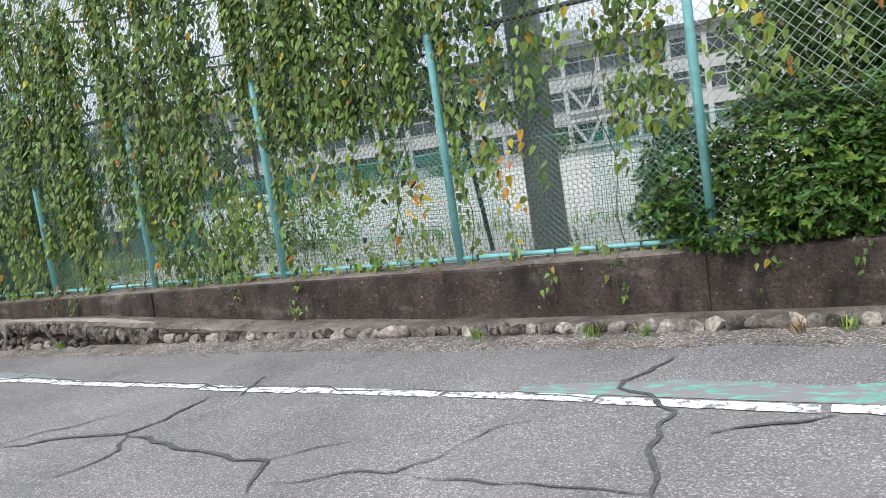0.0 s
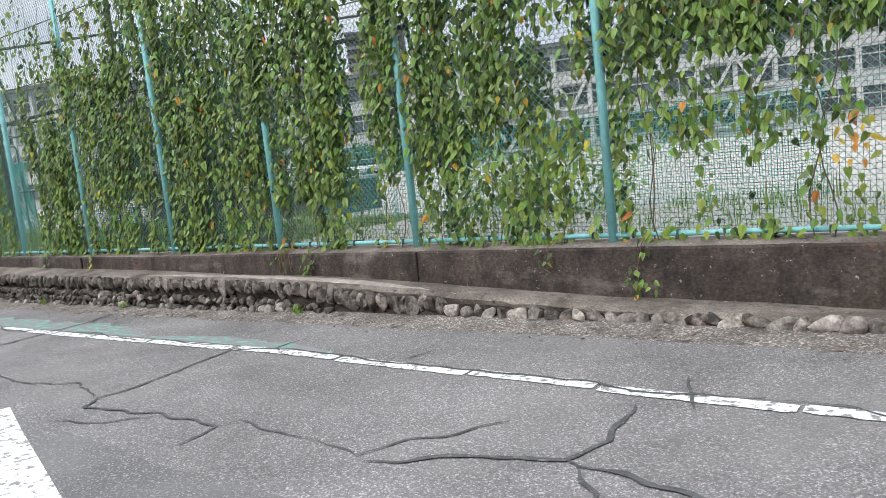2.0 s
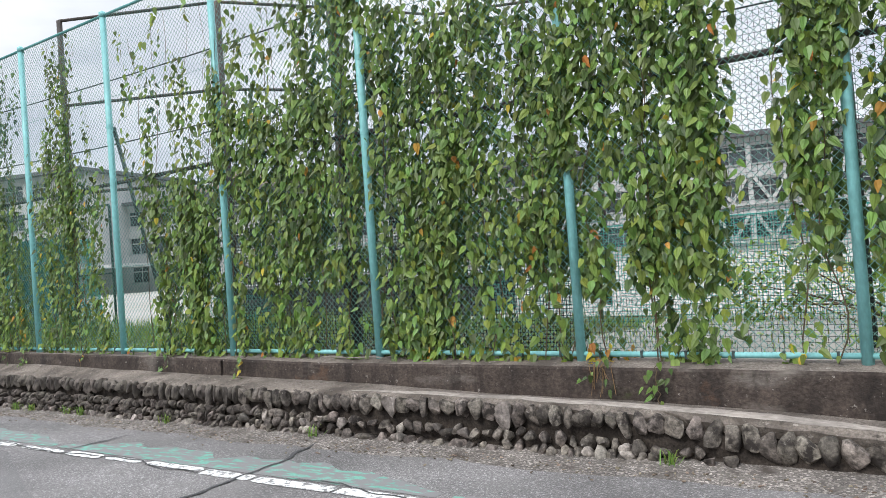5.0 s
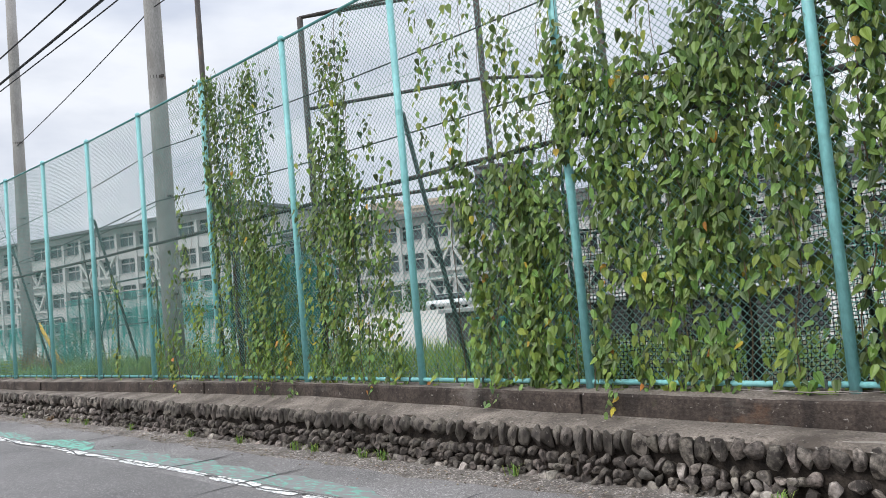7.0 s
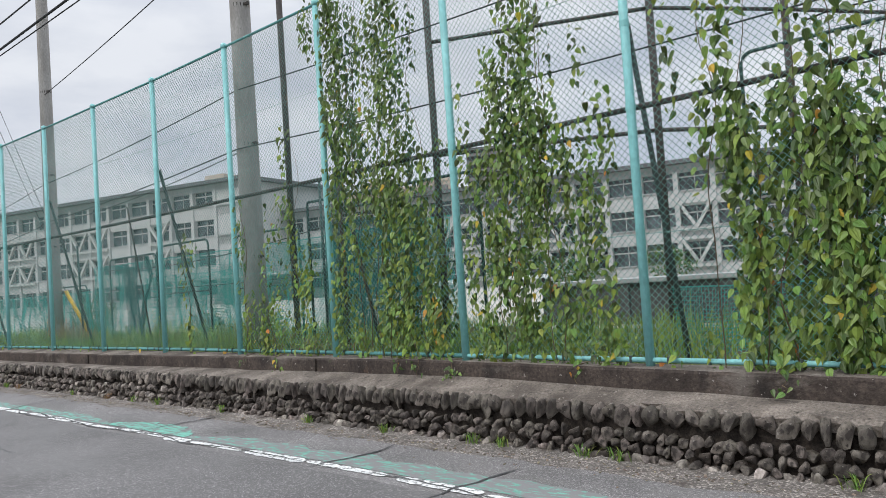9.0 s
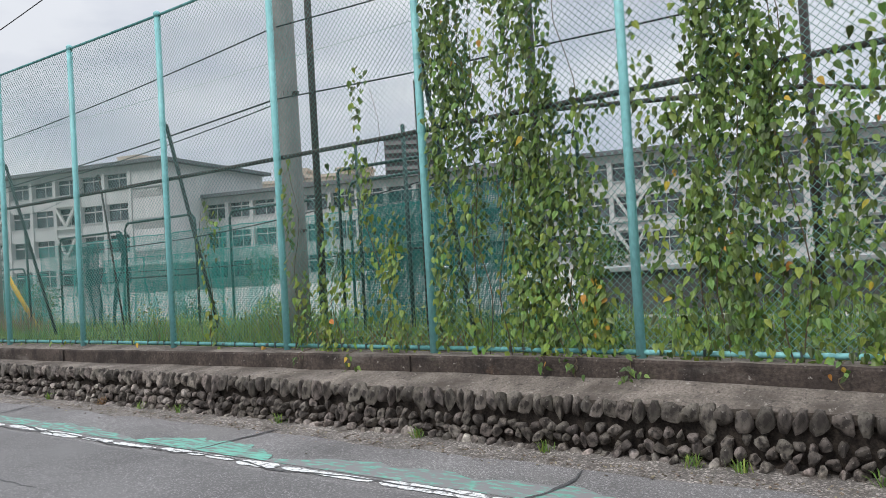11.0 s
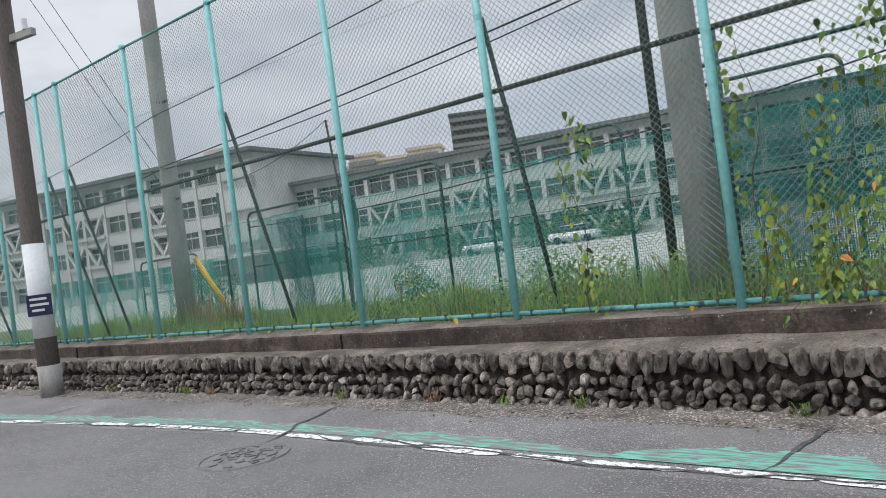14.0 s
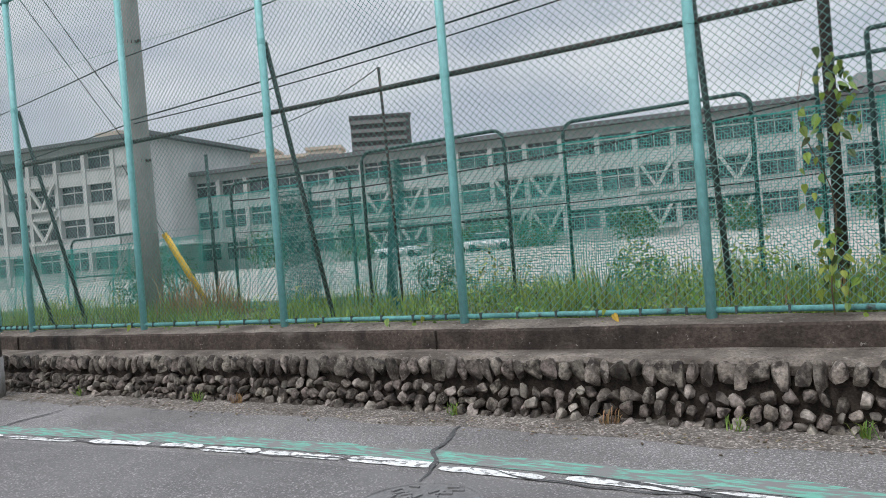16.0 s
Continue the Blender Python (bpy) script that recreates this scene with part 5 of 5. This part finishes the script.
stick("tall dark weathered steel net pole", [(-22.2, 8.15, 0.5), (-22.2, 8.15, 9.0)], 0.05, RAIL_DARK)
stick("thin dark net pole", [(-21.52, 8.22, 0.5), (-21.52, 8.22, 3.15)], 0.022, PIPE_GREEN)
stick("thin dark net pole", [(-19.83, 7.13, 0.55), (-19.83, 7.13, 3.0)], 0.024, PIPE_GREEN)
stick("dark net pole leaning by the fence", [(-19.4, 6.85, 0.55), (-19.36, 6.8, 3.35)], 0.028, RAIL_DARK)
stick("thin dark net pole", [(-29.76, 7.85, 0.55), (-29.66, 7.75, 2.75)], 0.022, PIPE_GREEN)
stick("thin leaning stick holding a loose wire", [(-26.75, 7.95, 0.55), (-26.44, 7.42, 3.25)], 0.016, RAIL_DARK)
stick("broad grey steel column behind the fence", [(-2.2, 6.62, 0.55), (-2.2, 6.62, 5.5)], 0.17, POLE_CONCRETE, "steel_column", "column")
stick("tall brown net pole rising above the vines", [(-11.9, 6.9, 0.5), (-11.9, 6.9, 8.0)], 0.06, RAIL_DARK)
# backstop: brown posts with level pipes between them
backstop = thing("backstop_frame", "tall rusty brown pipe frame of a ball backstop", "backstop", "", (0, 0, 0))
BS = [(-18.5, 7.7), (-16.06, 8.91), (-15.02, 10.38), (-14.0, 12.0), (-11.5, 13.0)]
for x, y in BS:
    part("post", Shape().tube([(x, y, 0.5), (x, y, 5.85)], 0.045, 10), RAIL_DARK, backstop, smooth=True)
for (xa, ya), (xb, yb) in zip(BS, BS[1:]):
    for z in (3.0, 4.45, 5.85):
        part("level_pipe", Shape().tube([(xa, ya, z), (xb, yb, z)], 0.026, 8), RAIL_DARK, backstop, smooth=True)
part("level_pipe", Shape().tube([(-18.5, 7.7, 5.85), (-18.0, 9.6, 6.4)], 0.026, 8), RAIL_DARK, backstop)
# low dark store behind the backstop
shed = thing("low_store", "low dark block-walled store with a pale flat lid", "store", "", (-16.6, 11.6, 0.5))
part("wall", Shape().box(-3.2, 3.4, 0, 1.2, 0, 0.68), SHED, shed)
part("lid", Shape().box(-3.3, 3.5, -0.1, 1.3, 0.68, 0.75, None, 0.012), PLASTER_BAND, shed, "pale flat lid")
for u in (-1.6, 0.1, 1.8):
    part("pillar", Shape().box(u - 0.1, u + 0.1, -0.06, 0.0, 0, 0.68), SHED, shed)
# loose wire round the leaning stick
cable((-26.44, 7.42, 3.25), (-28.6, 7.2, 2.75), 0.12, 0.005, "thin loose wire hanging from a stick")
cable((-30.4, 8.78, 2.2), (-19.0, 7.9, 2.62), 0.25, 0.009, "black rope stretched along the net tops")
cable((-30.4, 8.76, 1.72), (-22.4, 8.7, 1.66), 0.05, 0.006, "thin rope stretched along the nets")


def car(label, x, y, turn, paint):
    c = thing("parked_car", label, "car", "parked cars", (x, y, 0.52))
    c.rotation_euler = (0, 0, radians(turn))
    part("body", Shape().box(-2.1, 2.1, -0.82, 0.82, 0.28, 0.92, None, 0.12), paint, c, smooth=True)
    part("cabin", Shape().box(-1.3, 1.5, -0.72, 0.72, 0.9, 1.46, None, 0.16), GLASS_DARK, c, "dark glass cabin", True)
    part("roof_panel", Shape().box(-1.0, 1.25, -0.64, 0.64, 1.44, 1.5, None, 0.02), paint, c)
    for u in (-1.3, 1.3):
        for v in (-0.8, 0.8):
            part("wheel", Shape().tube([(u, v - 0.1, 0.31), (u, v + 0.1, 0.31)], 0.31, 16), RUBBER, c)
    for v in (-0.6, 0.6):
        part("headlight", Shape().box(2.06, 2.12, v - 0.16, v + 0.16, 0.6, 0.75), SIGN_WHITE, c)
    return c


q = Vector(LOW) + U * 33 + N * -6.5
car("white parked car in front of the school", q.x, q.y, 15, CAR_WHITE)
q = Vector(LOW) + U * 25 + N * -6.5
car("white parked car in front of the school", q.x, q.y, 15, CAR_WHITE)

# ---- kerb stones ----
def cobble(seed):
    b = bmesh.new()
    bmesh.ops.create_icosphere(b, subdivisions=2, radius=1)
    r = random.Random(seed)
    cuts = [(Vector((r.gauss(0, 1), r.gauss(0, 1), r.gauss(0, 1))).normalized(), r.uniform(0.5, 0.78)) for _ in range(8)] + [(Vector((r.uniform(-0.3, 0.3), -1, r.uniform(-0.2, 0.4))).normalized(), r.uniform(0.6, 0.8))]
    for v in b.verts:
        d = v.co.normalized()
        q = Vector([math.copysign(abs(c) ** 0.75, c) for c in d])
        q *= 1 + 0.22 * noise.noise(d * 1.4 + Vector((seed * 7.3, 0, 0))) + 0.17 * noise.noise(d * 3.0 + Vector((0, seed * 3.1, 0)))
        for n, lim in cuts:
            over = q.dot(n) - lim
            if over > 0:
                q -= n * over
        v.co = q
    me = bpy.data.meshes.new("cobble")
    b.to_mesh(me)
    b.free()
    me.polygons.foreach_set("use_smooth", [True] * len(me.polygons))
    me.set_sharp_from_angle(angle=radians(50))
    me.materials.append(STONE)
    return me


COBBLES = [cobble(k) for k in range(14)]
random.seed(21)
rest_v, rest_f, pale_v, pale_f, count = [], [], [], [], 0
for row in range(4):
    x = 5.8
    while x > -48:
        a, b = road_z(x), ledge_z(x)
        height = b - a
        if height < 0.2:
            if row:
                x -= 0.5
                continue
            hw, hh = random.uniform(0.045, 0.085), random.uniform(0.05, 0.07)
            z, dy, tilt = a + 0.045 + random.uniform(-0.012, 0.012), 0.06, random.uniform(-20, 20)
        elif height < 0.28:
            if row:
                x -= 0.5
                continue
            hw, hh = random.uniform(0.04, 0.07), height * random.uniform(0.34, 0.42)
            z, dy, tilt = a + height * 0.46, 0.075, random.uniform(-14, 14)
        elif row == 0:
            hw, hh = random.uniform(0.038, 0.068), min(random.uniform(0.062, 0.092), 0.4 * height)
            z, dy, tilt = b - 0.012 - hh, 0.085, random.uniform(-10, 10)
        else:
            low = height - 0.19
            rows_low = 1 if height < 0.3 else 3 if height > 0.38 else 2
            if low < 0.03 or row > rows_low:
                x -= 0.5
                continue
            hw, hh = random.uniform(0.025, 0.048), random.uniform(0.03, 0.054)
            z = a + low * (rows_low - row + 0.35) / rows_low + random.uniform(-0.022, 0.022)
            dy, tilt = 0.095 - 0.075 * (row / rows_low) + random.uniform(-0.02, 0.02), random.gauss(0, 30)
        x -= hw
        y = kerb_y(x) + dy + random.uniform(-0.014, 0.014)
        m = Matrix.Translation((x, y, max(z, a + 0.012))) @ pose(0, 0, 0, random.uniform(-12, 12), tilt, random.uniform(-20, 20)) @ Matrix.Diagonal((hw * (1.32 if height < 0.28 else 1.2), random.uniform(0.055, 0.08), hh * 1.22, 1))
        me = COBBLES[random.randrange(14)]
        if -21.5 < x < -12.2 and count < 300:
            ob = new("cobble", me)
            ob.parent = kerb
            ob.matrix_local = m
            count += 1
        else:
            vs, fs = (pale_v, pale_f) if random.random() < (0.75 if height < 0.2 else 0.03 if row == 0 else 0.22 if row < 3 else 0.45) else (rest_v, rest_f)
            k = len(vs)
            vs += [tuple(m @ v.co) for v in me.vertices]
            fs += [tuple(i + k for i in p.vertices) for p in me.polygons]
        x -= hw * (random.uniform(0.9, 1.12) if row == 0 else random.uniform(1.0, 2.0))
stones = new("cobble_rows", mesh_of("cobble_rows", rest_v, rest_f, STONE_MASS, True))
stones.data.set_sharp_from_angle(angle=radians(50))
stones.parent = kerb
tagged(stones, "", "", "", "stuff")
stones = new("pale_cobble_row", mesh_of("pale_cobble_row", pale_v, pale_f, STONE_PALE, True))
stones.data.set_sharp_from_angle(angle=radians(50))
stones.parent = kerb
tagged(stones, "paler dusty cobbles near the road surface", "", "", "stuff")
# dead leaves and grit along the kerb
random.seed(33)
s = Shape()
for _ in range(4200):
    x = random.uniform(3, -36)
    y = kerb_y(x) - abs(random.gauss(0, 0.2)) + 0.03
    a, r = random.uniform(0, 360), random.uniform(0.003, 0.012)
    s.box(-r, r, -r * 0.6, r * 0.6, 0, r * 0.5, pose(x, y, road_z(x) + 0.008, random.uniform(-20, 20), random.uniform(-20, 20), a))
GRIT = material("grit_and_leaf_litter", (0.20, 0.16, 0.115), 0.9, dark=0.8, light=1.2, bump=0, random_hue=0.03, random_value=0.6, island=True)
tagged(part("leaf_litter", s, GRIT, None, "small stones and dead leaves scattered along the kerb"), "", "litter", "", "stuff")
